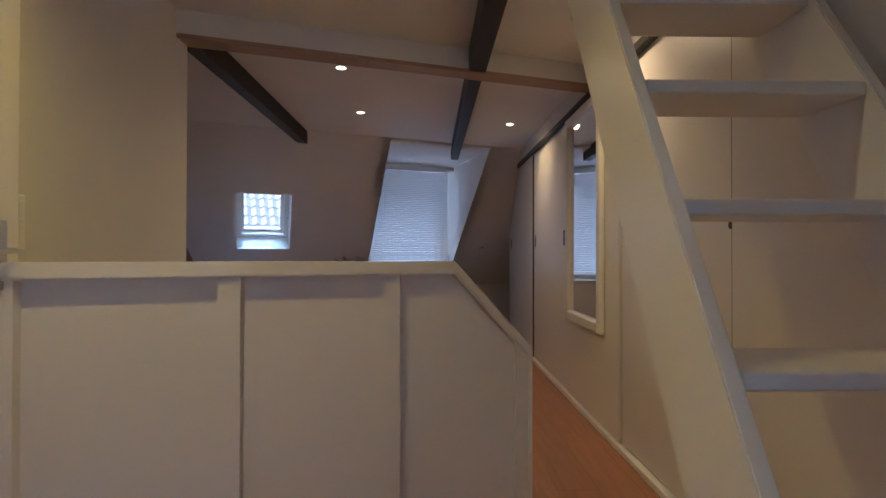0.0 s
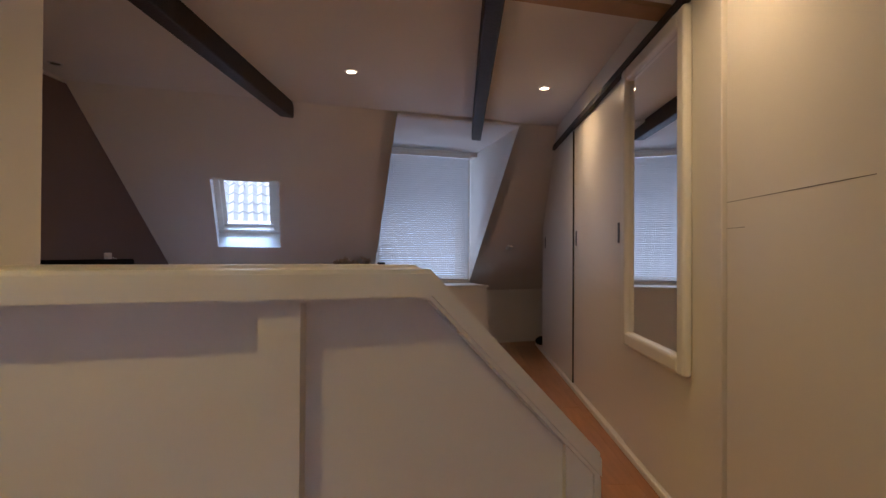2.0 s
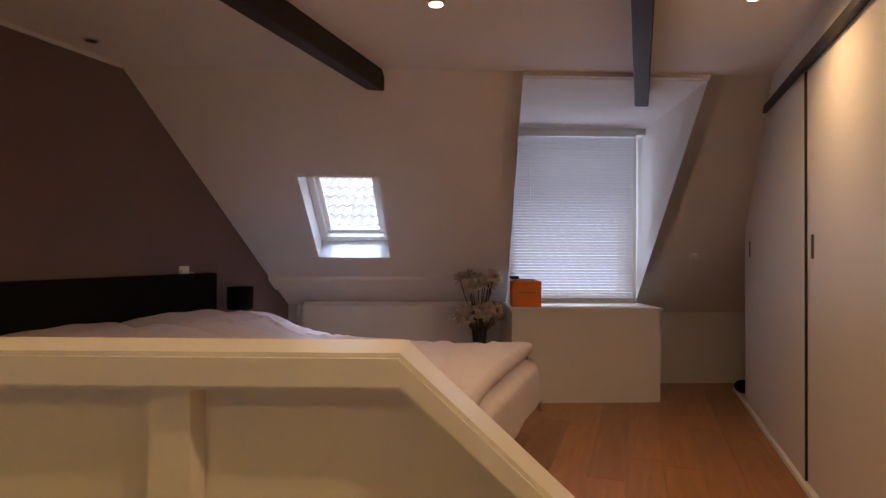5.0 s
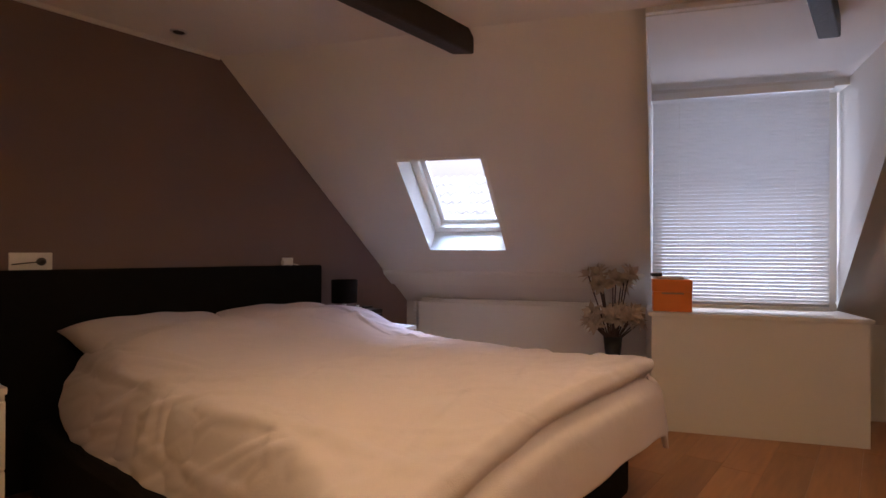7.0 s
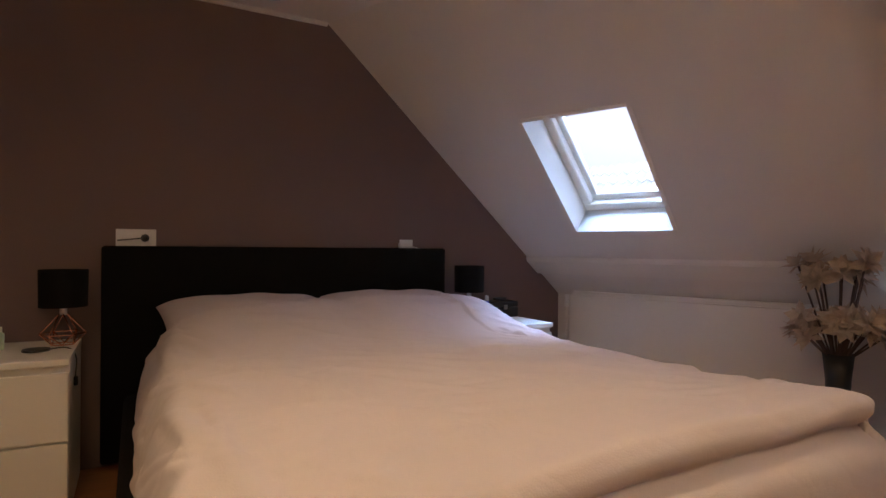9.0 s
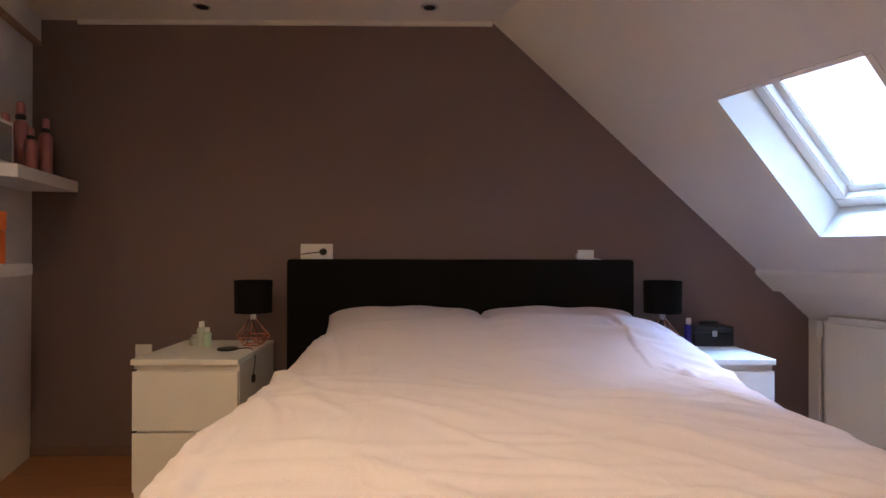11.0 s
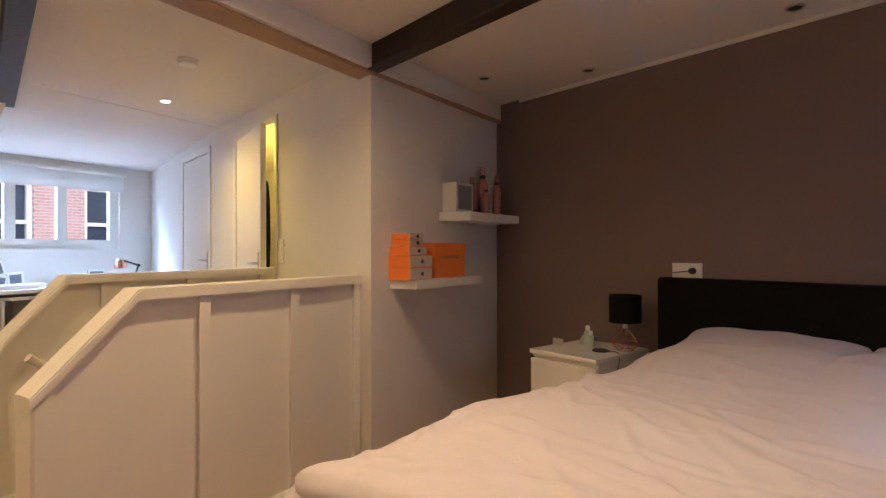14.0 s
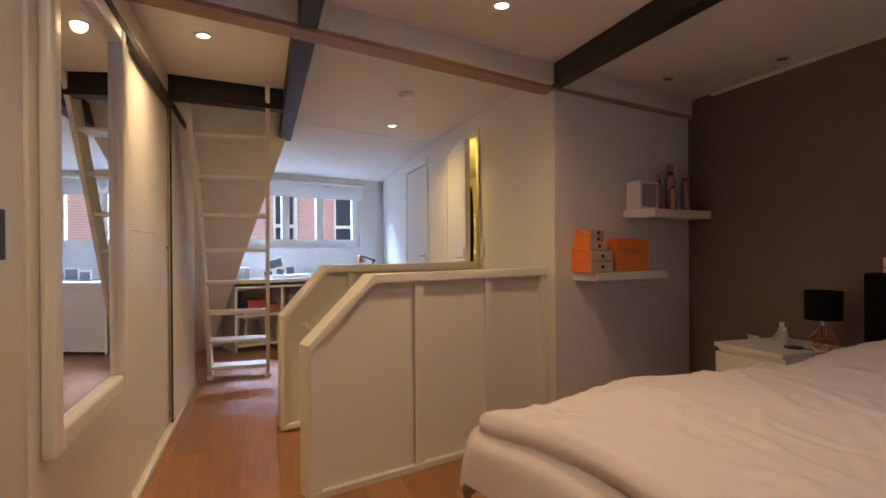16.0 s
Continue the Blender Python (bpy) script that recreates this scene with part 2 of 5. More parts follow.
# knee walls under the slope
kb = bmesh.new()
solid(kb, [R(-0.9, 7.02, -0.1), R(DOR_U[0], 7.02, -0.1), R(DOR_U[0], 7.02, SLOPE - 7.02 + 0.02), R(-0.9, 7.02, SLOPE - 7.02 + 0.02)], R(0, 0.1) - R(0, 0))
solid(kb, [R(DOR_U[1], 7.09, -0.1), R(5.2, 7.09, -0.1), R(5.2, 7.09, SLOPE - 7.09 + 0.02), R(DOR_U[1], 7.09, SLOPE - 7.09 + 0.02)], R(0, 0.1) - R(0, 0))
structure("wall_knee", kb, M_WALL, "low white knee wall under the roof slope", "wall")

# ceiling: bedroom and hall, with the loft hatch left free
HX, HY0, HY1 = 0.70, 1.02, 2.12
cb = bmesh.new()
n0, n1 = R(-0.9, TOPV), R(5.2, TOPV)
prism(cb, [(-2.4, 2.2), (HX, 2.2), (EAST + 0.7, 2.2 + 0.3), n1, n0], CEIL, CEIL + 0.1)
fv = 0.93
f0, f1 = R(-3.2, fv), R(3.0, fv)
prism(cb, [(-2.4, 2.2), f0, R(1.05, fv), (HX, 2.2)], CEIL, CEIL + 0.1)
structure("ceiling", cb, M_CEIL, "smooth off-white ceiling with recessed spotlights", "ceiling")

# header over the stair side of the bedroom
def hdr(x):
    return 3.16 + 0.335 * (x + 0.744)


hb = bmesh.new()
prism(hb, [(WEST, hdr(WEST) - 0.12), (EAST + 0.05, hdr(EAST + 0.05) - 0.12), (EAST + 0.05, hdr(EAST + 0.05)), (WEST, hdr(WEST) + 0.08)], 2.10, CEIL + 0.02)
structure("header", hb, M_WALL, "white boxed header beam under the ceiling", "beam")
hb = bmesh.new()
prism(hb, [(-0.82, hdr(-0.82) - 0.124), (EAST, hdr(EAST) - 0.124), (EAST, hdr(EAST) + 0.004), (-0.82, hdr(-0.82) + 0.006)], 2.08, 2.0995)
prism(hb, [(-0.8205, hdr(-0.82) - 0.02), (-0.8205, hdr(-0.82) + 0.006), (WEST, hdr(WEST) + 0.084), (WEST, hdr(WEST) + 0.05)], 2.08, 2.0995)
structure("trim", hb, M_TRIM, "narrow bare timber trim under the header", "trim")

# ---------------------------------------------------------------- dark beams
def beam(x0, x1, y0, y1, zb, cut=0.0, label="dark stained timber ceiling beam"):
    bm = bmesh.new()
    prism(bm, [(x0, y0), (x1, y0), (x1, y1 + cut), (x0, y1)], zb, CEIL + 0.03)
    o = part("ceiling_beam", bm, M_BEAM)
    bv = o.modifiers.new("soft", 'BEVEL')
    bv.width, bv.segments = 0.008, 2
    return tagged(o, label, "beam", "ceiling beams")


beam(-0.875, -0.785, hdr(-0.9) - 0.005, 5.60, 2.095, 0.06)
beam(0.605, 0.69, hdr(0.65) - 0.005, 6.47, 2.09, 0.03)
beam(0.60, 0.70, 1.02, hdr(0.65) - 0.115, 2.09, 0.03)

# ---------------------------------------------------------------- half walls of the stair
def half_wall(name, face, top, x_end, x_ch, z_ch, side, panels, label):
    """face(x): y of the panelled face; side: +1 where the wall's body lies beyond it."""
    t = 0.085 * side
    root = thing(name, label, "balustrade")
    pts = [(-0.818, 0), (x_end, 0), (x_end, z_ch - 0.03), (x_ch, top - 0.03), (-0.818, top - 0.03)]
    bm = bmesh.new()
    solid(bm, [(x, face(x) + 0.029 * side, z) for x, z in pts], (-0.32 * (t - 0.058 * side), t - 0.058 * side, 0))
    part("panel_board", bm, M_GLOSS, root)
    k = 0.35
    # cap in two lengths, with a rounded edge
    for (xa, za), (xb, zb) in (((-0.818, top), (x_ch, top)), ((x_ch, top), (x_end + 0.012, z_ch))):
        bm = bmesh.new()
        solid(bm, [(xa, face(xa) - 0.014 * side, za - 0.047), (xb, face(xb) - 0.014 * side, zb - 0.047), (xb, face(xb) - 0.014 * side, zb), (xa, face(xa) - 0.014 * side, za)], (-0.32 * (t + 0.028 * side), t + 0.028 * side, 0))
        bmesh.ops.bevel(bm, geom=[e for e in bm.edges if abs(e.verts[0].co.y - e.verts[1].co.y) > 0.2 or abs(e.verts[0].co.x - e.verts[1].co.x) > 0.15], offset=0.006, segments=2, affect='EDGES')
        part("cap", bm, M_GLOSS, root)
    bm = bmesh.new()
    solid(bm, [(x_end + 0.0005, face(x_end) - 0.006 * side, 0), (x_end + 0.0125, face(x_end) - 0.002 * side, 0), (x_end + 0.0125, face(x_end) - 0.002 * side, z_ch - 0.046), (x_end + 0.0005, face(x_end) - 0.006 * side, z_ch - 0.036)], (-0.32 * (t + 0.012 * side), t + 0.012 * side, 0))
    part("end_board", bm, M_GLOSS, root)
    for f0, s in ((0.0, 1), (t / side, -1)):
        def yy(x, d):
            return face(x) + side * (f0 + s * d)
        # battens standing proud of the board
        for xa, xb in panels + [(x_end - 0.05, x_end)]:
            z_a = top - 0.03 if xa < x_ch else top - 0.03 - (xa - x_ch) * (top - z_ch) / (x_end - x_ch)
            z_b = top - 0.03 if xb < x_ch else top - 0.03 - (xb - x_ch) * (top - z_ch) / (x_end - x_ch)
            bm = bmesh.new()
            solid(bm, [(xa, yy(xa, 0), 0), (xb, yy(xb, 0), 0), (xb, yy(xb, 0), z_b), (xa, yy(xa, 0), z_a)], (0, 0.030 * side * s, 0))
            part("batten", bm, M_GLOSS, root)
        bm = bmesh.new()
        solid(bm, [(-0.818, yy(-0.818, -0.008), 0), (x_end, yy(x_end, -0.008), 0), (x_end, yy(x_end, -0.008), 0.03), (-0.818, yy(-0.818, -0.008), 0.03)], (0, 0.036 * side * s, 0))
        part("baseboard", bm, M_GLOSS, root)
    return root


half_wall("stair_half_wall", near_s, 1.03, 0.74, 0.47, 0.72, 1, [(-0.735, -0.698), (-0.235, -0.178), (0.232, 0.286)], "white painted panelled stair balustrade with a chamfered end")
half_wall("stair_half_wall", far_n, 1.015, 0.635, 0.325, 0.70, -1, [(-0.815, -0.77), (-0.40, -0.35), (0.05, 0.10)], "white painted panelled stair balustrade beside the bed")

# stairs going down between them
sroot = thing("staircase", "white painted closed stairs going down between half walls", "stairs")
for i in range(8):
    xa = STAIR_X1 + 0.005 - 0.20 * i
    zt = -0.012 - 0.19 * (i + 1)
    ya, yb = near_s(xa) + 0.02, far_n(xa) - 0.02
    part("tread", prism(bmesh.new(), [(xa - 0.22, near_s(xa - 0.22) + 0.02), (xa, ya), (xa, yb), (xa - 0.22, far_n(xa - 0.22) - 0.02)], zt - 0.035, zt), M_TRIM, sroot)
    part("riser", prism(bmesh.new(), [(xa - 0.02, ya), (xa, ya), (xa, yb), (xa - 0.02, yb)], zt, zt + 0.155), M_GLOSS, sroot)

wb = bmesh.new()
box(wb, -1.6, 0.9, 0.9, 4.2, -2.75, -2.6)
structure("floor_lower", wb, M_FLOOR, "floor of the storey below the stairs", "floor")
wb = bmesh.new()
solid(wb, [(-1.6, near_s(-1.6) - 0.08, -2.6), (0.7, near_s(0.7) - 0.08, -2.6), (0.7, near_s(0.7) - 0.08, -0.012), (-1.6, near_s(-1.6) - 0.08, -0.012)], (0, 0.09, 0))
solid(wb, [(-0.93, far_n(-0.82) + 0.0, -2.6), (0.7, far_n(0.7) + 0.0, -2.6), (0.7, far_n(0.7) + 0.0, -0.012), (-0.93, far_n(-0.82) + 0.0, -0.012)], (0, 0.09, 0))
box(wb, 0.63, 0.72, near_s(0.65), far_n(0.65), -2.6, -0.26)
structure("wall_stairwell", wb, M_WALL, "white stairwell walls below the floor", "wall")

# ---------------------------------------------------------------- recessed spotlights
def downlight(x, y, lit, cone=160, z=CEIL):
    root = thing("recessed_spotlight", "lit recessed ceiling spotlight in a steel ring" if lit else "unlit recessed ceiling spotlight in a steel ring", "spotlight", "ceiling spotlights", (x, y, z))
    part("ring", lathe(bmesh.new(), [(0.030, -0.001), (0.031, -0.006), (0.040, -0.005), (0.043, 0.001)], 24), M_CHROME, root)
    part("lens", lathe(bmesh.new(), [(0.0, -0.0045), (0.028, -0.0045), (0.029, -0.002)], 20), M_BULB if lit else M_DARK, root)
    if lit:
        d = bpy.data.lights.new("spotlight", 'SPOT')
        d.energy, d.color, d.spot_size, d.spot_blend, d.shadow_soft_size = lit, (1.0, 0.68, 0.15) if y < 2 else (1.0, 0.67, 0.30), radians(cone), 1.0, 0.035
        o = new("spotlight_beam", d)
        o.matrix_world = pose(x, y, z - 0.012)
        o.parent = root
        o.matrix_parent_inverse = root.matrix_world.inverted()


for x, y, lit, cone in ((-0.174, 3.824, LAMP * 1.35, 165), (-0.191, 4.922, LAMP * 0.95, 125), (1.09, 5.296, LAMP * 1.5, 160), (-0.240, 1.335, LAMP * 1.9, 160), (1.115, 3.07, LAMP * 1.6, 160), (-1.99, 4.74, 0, 0), (-2.0, 3.65, 0, 0), (-1.63, 3.15, 0, 0)):
    downlight(x, y, lit, cone)

# ---------------------------------------------------------------- wardrobe
def wardrobe():
    ys = [1.02, 2.19, 3.32, 4.44, 5.82, 7.45]
    fronts = [EAST - 0.014, EAST + 0.012, EAST - 0.004, EAST + 0.004, EAST - 0.004]
    root = thing("wardrobe", "built-in wardrobe with cream lacquered sliding doors", "wardrobe")
    part("body", boxed(EAST + 0.05, EAST + 0.60, 1.0, 7.5, 0.05, 2.0), M_WALL, root)
    part("plinth", boxed(EAST - 0.02, EAST + 0.04, 1.0, 7.9, 0.0, 0.035, 0.006), M_GLOSS, root)
    part("top_rail", boxed(EAST - 0.03, EAST + 0.045, 1.6, 6.95, 2.035, 2.075, 0.003), M_BEAM, root, "dark top rail")
    part("fascia", boxed(EAST - 0.012, EAST + 0.05, 1.0, 7.5, 2.0755, CEIL), M_GLOSS, root)
    for i in range(5):
        y0, y1 = ys[i] + 0.002, ys[i + 1] - 0.002
        x = fronts[i]
        bm = bmesh.new()
        pts = [(y0, 0.04), (y1, 0.04), (y1, 2.05), (y0, 2.05)]
        if i == 4:
            pts = [(y0, 0.04), (y1, 0.04), (y1, 1.52), (y1 - 0.46, 2.05), (y0, 2.05)]
        solid(bm, [(x, y, z) for y, z in pts], (0.022, 0, 0))
        bmesh.ops.bevel(bm, geom=list(bm.edges), offset=0.003, segments=1, affect='EDGES')
        d = part("door", bm, M_DOOR, root)
        if i == 4:
            part("edge_strip", boxed(x - 0.003, x + 0.02, y0 - 0.0085 if i == 4 else y0 - 0.0045, y0 - 0.0005, 0.045, 2.03), M_BEAM, d, "dark brown edge strip")
        if i == 0:
            part("edge_strip", boxed(x + 0.002, x + 0.014, y1 + 0.0005, y1 + 0.004, 0.045, 2.03), M_BEAM, d, "dark brown edge strip")
        if i == 1:
            part("finger_pull", lathe(bmesh.new(), [(0.0, 0.0), (0.013, 0.0), (0.014, 0.003), (0.011, 0.004)], 16, pose(x + 0.001, 2.24, 1.155, 0, -90, 0)), M_DARK, d, "round dark finger pull")
            # open hairline seams in the lacquer
            part("hairline_seam", boxed(x - 0.0006, x + 0.001, 2.64, y1 - 0.004, 1.231, 1.2325), M_BEAM, d, "fine dark seam")
            part("hairline_seam", boxed(x - 0.0006, x + 0.001, y1 - 0.12, y1 - 0.004, 1.143, 1.1442), M_BEAM, d, "fine dark seam")
        for hy in {3: (y0 + 0.13, y1 - 0.09), 4: (y1 - 0.20,)}.get(i, ()):
            part("recessed_handle", boxed(x - 0.004, x + 0.003, hy - 0.016, hy + 0.016, 1.12, 1.235, 0.002), M_DARK, d, "dark recessed pull")
    return root


wardrobe()
bg = bmesh.new()
bmesh.ops.create_uvsphere(bg, u_segments=20, v_segments=12, radius=0.1)
for v in bg.verts:
    n_ = noise.noise(v.co * 14)
    v.co = Vector((v.co.x * 0.8, v.co.y * 1.25, max(v.co.z * 0.55, -0.035))) * (1 + 0.12 * n_)
bag = part("cloth_bag", bg, M_BLACK, smooth=True)
bag.matrix_world = pose(1.44, 7.70, 0.077)
tagged(bag, "small dark cloth bag lying on the plinth behind the wardrobe", "bag")
# framed mirror on the third door
mir = thing("wall_mirror", "tall mirror in a rounded white frame on a wardrobe door", "mirror")
MY0, MY1, MZ0, MZ1, MX = 3.55, 4.38, 0.585, 2.02, EAST - 0.003
M_MIRROR = mat("mirror_glass", (0.92, 0.92, 0.92), 0.0, metal=1.0, vary=0.0, bump=0.0)
M_MIRROR.node_tree.nodes["Principled BSDF"].inputs["Roughness"].default_value = 0.0
for l in list(M_MIRROR.node_tree.links):
    if l.to_socket.name == "Roughness":
        M_MIRROR.node_tree.links.remove(l)
part("mirror_glass", boxed(MX - 0.012, MX - 0.004, MY0 + 0.05, MY1 - 0.05, MZ0 + 0.05, MZ1 - 0.05), M_MIRROR, mir, "clear mirror glass")
for p, q in (((MY0 + 0.035, MZ0), (MY0 + 0.035, MZ1)), ((MY1 - 0.035, MZ0), (MY1 - 0.035, MZ1)), ((MY0 + 0.0705, MZ0 + 0.035), (MY1 - 0.0705, MZ0 + 0.035)), ((MY0 + 0.0705, MZ1 - 0.035), (MY1 - 0.0705, MZ1 - 0.035))):
    y0, y1 = min(p[0], q[0]), max(p[0], q[0])
    z0, z1 = min(p[1], q[1]), max(p[1], q[1])
    if y0 == y1:
        y0, y1 = y0 - 0.035, y1 + 0.035
    else:
        z0, z1 = z0 - 0.035, z1 + 0.035
    part("frame_rail", boxed(MX - 0.04, MX - 0.001, y0, y1, z0, z1, 0.015, 3), M_GLOSS, mir)

# ---------------------------------------------------------------- dormer, blind, skylight
M_GLASS = bpy.data.materials.new("window_glass")
M_GLASS.use_nodes = True
gb = M_GLASS.node_tree.nodes["Principled BSDF"]
gb.inputs["Transmission Weight"].default_value, gb.inputs["Roughness"].default_value, gb.inputs["IOR"].default_value = 1.0, 0.0, 1.05
WV = 6.76
db = bmesh.new()
for u, s in ((DOR_U[0], -1), (DOR_U[1], 1)):
    solid(db, [R(u, 5.5, SLOPE - 5.5), R(u, 7.1, SLOPE - 7.1), R(u, 7.3, SLOPE - 7.1), R(u, 7.3, 2.3), R(u, 5.5, 2.3)], (R(s, 0) - R(0, 0)) * 0.1)
structure("wall_dormer", db, M_WALL, "white plastered dormer cheeks", "wall")
db = bmesh.new()
solid(db, [R(DOR_U[0], 5.5, 2.19), R(DOR_U[1], 5.5, 2.19), R(DOR_U[1], 7.3, 2.15), R(DOR_U[0], 7.3, 2.15)], (0, 0, 0.1))
structure("ceiling_dormer", db, M_CEIL, "white dormer ceiling", "ceiling")
lt = bmesh.new()
solid(lt, [R(DOR_U[0], 6.72, 2.115), R(DOR_U[1], 6.72, 2.115), R(DOR_U[1], 6.72, 2.21), R(DOR_U[0], 6.72, 2.21)], R(0, 0.17) - R(0, 0))
structure("wall_dormer_lintel", lt, M_WALL, "white lintel over the dormer window", "wall")
pf = bmesh.new()
solid(pf, [R(2.2, 6.47, 0), R(3.35, 6.47, 0), R(3.35, 6.47, 0.70), R(2.2, 6.47, 0.70)], R(0, 0.72) - R(0, 0))
structure("window_box", pf, M_WALL, "white boxed-in base under the dormer window", "wall")
pf = bmesh.new()
solid(pf, [R(2.18, 6.455, 0.702), R(3.37, 6.455, 0.702), R(3.30, 7.2, 0.702), R(2.15, 7.2, 0.702)], (0, 0, 0.022))
bmesh.ops.bevel(pf, geom=list(pf.edges), offset=0.005, segments=2, affect='EDGES')
structure("window_sill", pf, M_GLOSS, "white gloss window sill board", "window sill")

def window_frame(name, u0, u1, v, z0, z1, bars, label, w=0.055, deep=0.06):
    root = thing(name, label, "window")
    root["kind"] = "structure"
    dv = R(0, deep) - R(0, 0)
    for a, b, c, d in [(u0, u1, z0, z0 + w), (u0, u1, z1 - w, z1)] + [(x - w / 2, x + w / 2, z0 + w, z1 - w) for x in [u0 + w / 2, u1 - w / 2] + bars]:
        bm = bmesh.new()
        solid(bm, [R(a, v, c), R(b, v, c), R(b, v, d), R(a, v, d)], dv)
        bmesh.ops.bevel(bm, geom=list(bm.edges), offset=0.006, segments=2, affect='EDGES')
        part("frame_bar", bm, M_GLOSS, root)
    edges = [u0 + w] + [x for bar in bars for x in (bar - w / 2, bar + w / 2)] + [u1 - w]
    for a, b in zip(edges[::2], edges[1::2]):
        bm = bmesh.new()
        solid(bm, [R(a, v + deep / 2, z0 + w), R(b, v + deep / 2, z0 + w), R(b, v + deep / 2, z1 - w), R(a, v + deep / 2, z1 - w)], dv * 0.1)
        o = part("pane", bm, M_GLASS, root)
        o.visible_shadow = False
    return root


window_frame("window_1", DOR_U[0] + 0.01, DOR_U[1] - 0.02, 6.9, 0.725, 2.13, [], "white framed dormer window behind a lowered blind")

M_SLAT = mat("blind_slat", (0.80, 0.80, 0.79), 0.45, vary=0.03, bump=0.0)
sb_ = M_SLAT.node_tree.nodes["Principled BSDF"]
sb_.inputs["Transmission Weight"].default_value = 0.0
tr = M_SLAT.node_tree.nodes.new("ShaderNodeBsdfTranslucent")
tr.inputs[0].default_value = (0.85, 0.87, 0.9, 1)
mx = M_SLAT.node_tree.nodes.new("ShaderNodeMixShader")
mx.inputs[0].default_value = 0.12
outn = M_SLAT.node_tree.nodes["Material Output"]
M_SLAT.node_tree.links.new(sb_.outputs[0], mx.inputs[1])
M_SLAT.node_tree.links.new(tr.outputs[0], mx.inputs[2])
M_SLAT.node_tree.links.new(mx.outputs[0], outn.inputs[0])


def blind(u0, u1, v, z0, z1, n):
    root = thing("venetian_blind", "lowered white venetian blind with nearly closed slats", "blind")
    bm = bmesh.new()
    solid(bm, [R(u0 - 0.01, v - 0.02, z1), R(u1 + 0.02, v - 0.02, z1 + 0.005), R(u1 + 0.02, v - 0.02, z1 + 0.05), R(u0 - 0.01, v - 0.02, z1 + 0.045)], R(0, 0.04) - R(0, 0))
    part("head_rail", bm, M_PLASTIC, root)
    bm = bmesh.new()
    solid(bm, [R(u0, v - 0.012, z0), R(u1, v - 0.012, z0), R(u1, v - 0.012, z0 + 0.02), R(u0, v - 0.012, z0 + 0.02)], R(0, 0.024) - R(0, 0))
    part("bottom_rail", bm, M_PLASTIC, root)
    half, tilt = 0.0142, radians(-46)
    me = None
    for i in range(n):
        z = z0 + 0.03 + (z1 - z0 - 0.04) * i / (n - 1)
        if me is None:
            bm = bmesh.new()
            prof = [(-half, 0.0), (-half * 0.5, 0.0027), (0, 0.0036), (half * 0.5, 0.0027), (half, 0.0)]
            rows = []
            for s, h in prof:
                dv, dz = s * math.cos(tilt) - h * math.sin(tilt), s * math.sin(tilt) + h * math.cos(tilt)
                rows.append([bm.verts.new(R(u, v + dv, dz) - R(u0, v, 0)) for u in (u0, u1)])
            for a, b in zip(rows, rows[1:]):
                bm.faces.new((a[0], a[1], b[1], b[0]))
            o = part("slat", bm, M_SLAT, root)
            so = o.modifiers.new("thick", 'SOLIDIFY')
            so.thickness = 0.0006
            me = o.data
        else:
            o = new("slat", me)
            o.parent = root
        sag = 0.0
        o.location = R(u0, v, z + sag)
    for u in (u0 + 0.16, u1 - 0.18):
        part("cord", cyl(bmesh.new(), R(u, v - 0.014, z0), R(u, v - 0.014, z1), 0.0012, n=6), M_PLASTIC, root)
    return root


blind(2.20, 3.20, 6.68, 0.745, 2.08, 58)

# skylight: a lined shaft through the roof, white frame, glass
def rs(u, v, d):
    """A point d metres out of the roof plane."""
    p = R(u, v, SLOPE - v)
    return p + Vector((-SU, CU, 1)).normalized() * d


def skylight():
    root = thing("window_2", "white framed roof window in a splayed white reveal", "window")
    root["kind"] = "structure"
    (u0, u1), (v0, v1) = SKY_U, SKY_V
    D = 0.22
    a = [(u0, v0), (u1, v0), (u1, v1), (u0, v1)]
    b = [(u0, v0 - 0.02), (u1, v0 - 0.02), (u1, v1), (u0, v1)]
    for i in range(4):
        j = (i + 1) % 4
        bm = bmesh.new()
        c = (rs((u0 + u1) / 2, (v0 + v1) / 2, 0) - rs(*a[i], 0)) + (rs((u0 + u1) / 2, (v0 + v1) / 2, 0) - rs(*a[j], 0))
        out = -(c - c.project(rs(*a[j], 0) - rs(*a[i], 0))).normalized() * 0.02
        solid(bm, [rs(*a[i], -0.003), rs(*a[j], -0.003), rs(*b[j], D), rs(*b[i], D)], out)
        part("reveal", bm, M_GLOSS, root)
    w = 0.055
    for fw, d0, d1, mm in ((0.05, D - 0.04, D + 0.02, M_GLOSS), (0.085, D + 0.005, D + 0.05, M_GLOSS)):
        k = fw * 0.72
        for ua, ub, va, vb in ((u0, u1, v0, v0 + k), (u0, u1, v1 - k, v1), (u0, u0 + fw, v0 + k, v1 - k), (u1 - fw, u1, v0 + k, v1 - k)):
            bm = bmesh.new()
            q = [rs(ua, va, d0), rs(ub, va, d0), rs(ub, vb, d0), rs(ua, vb, d0)]
            solid(bm, q, Vector((-SU, CU, 1)).normalized() * (d1 - d0))
            bmesh.ops.bevel(bm, geom=list(bm.edges), offset=0.005, segments=2, affect='EDGES')
            part("sash_bar" if fw > 0.06 else "frame_bar", bm, mm, root)
    bm = bmesh.new()
    solid(bm, [rs(u0 + 0.08, v0 + 0.06, D + 0.03), rs(u1 - 0.08, v0 + 0.06, D + 0.03), rs(u1 - 0.08, v1 - 0.06, D + 0.03), rs(u0 + 0.08, v1 - 0.06, D + 0.03)], Vector((-SU, CU, 1)).normalized() * 0.006)
    o = part("pane", bm, M_GLASS, root)
    o.visible_shadow = False


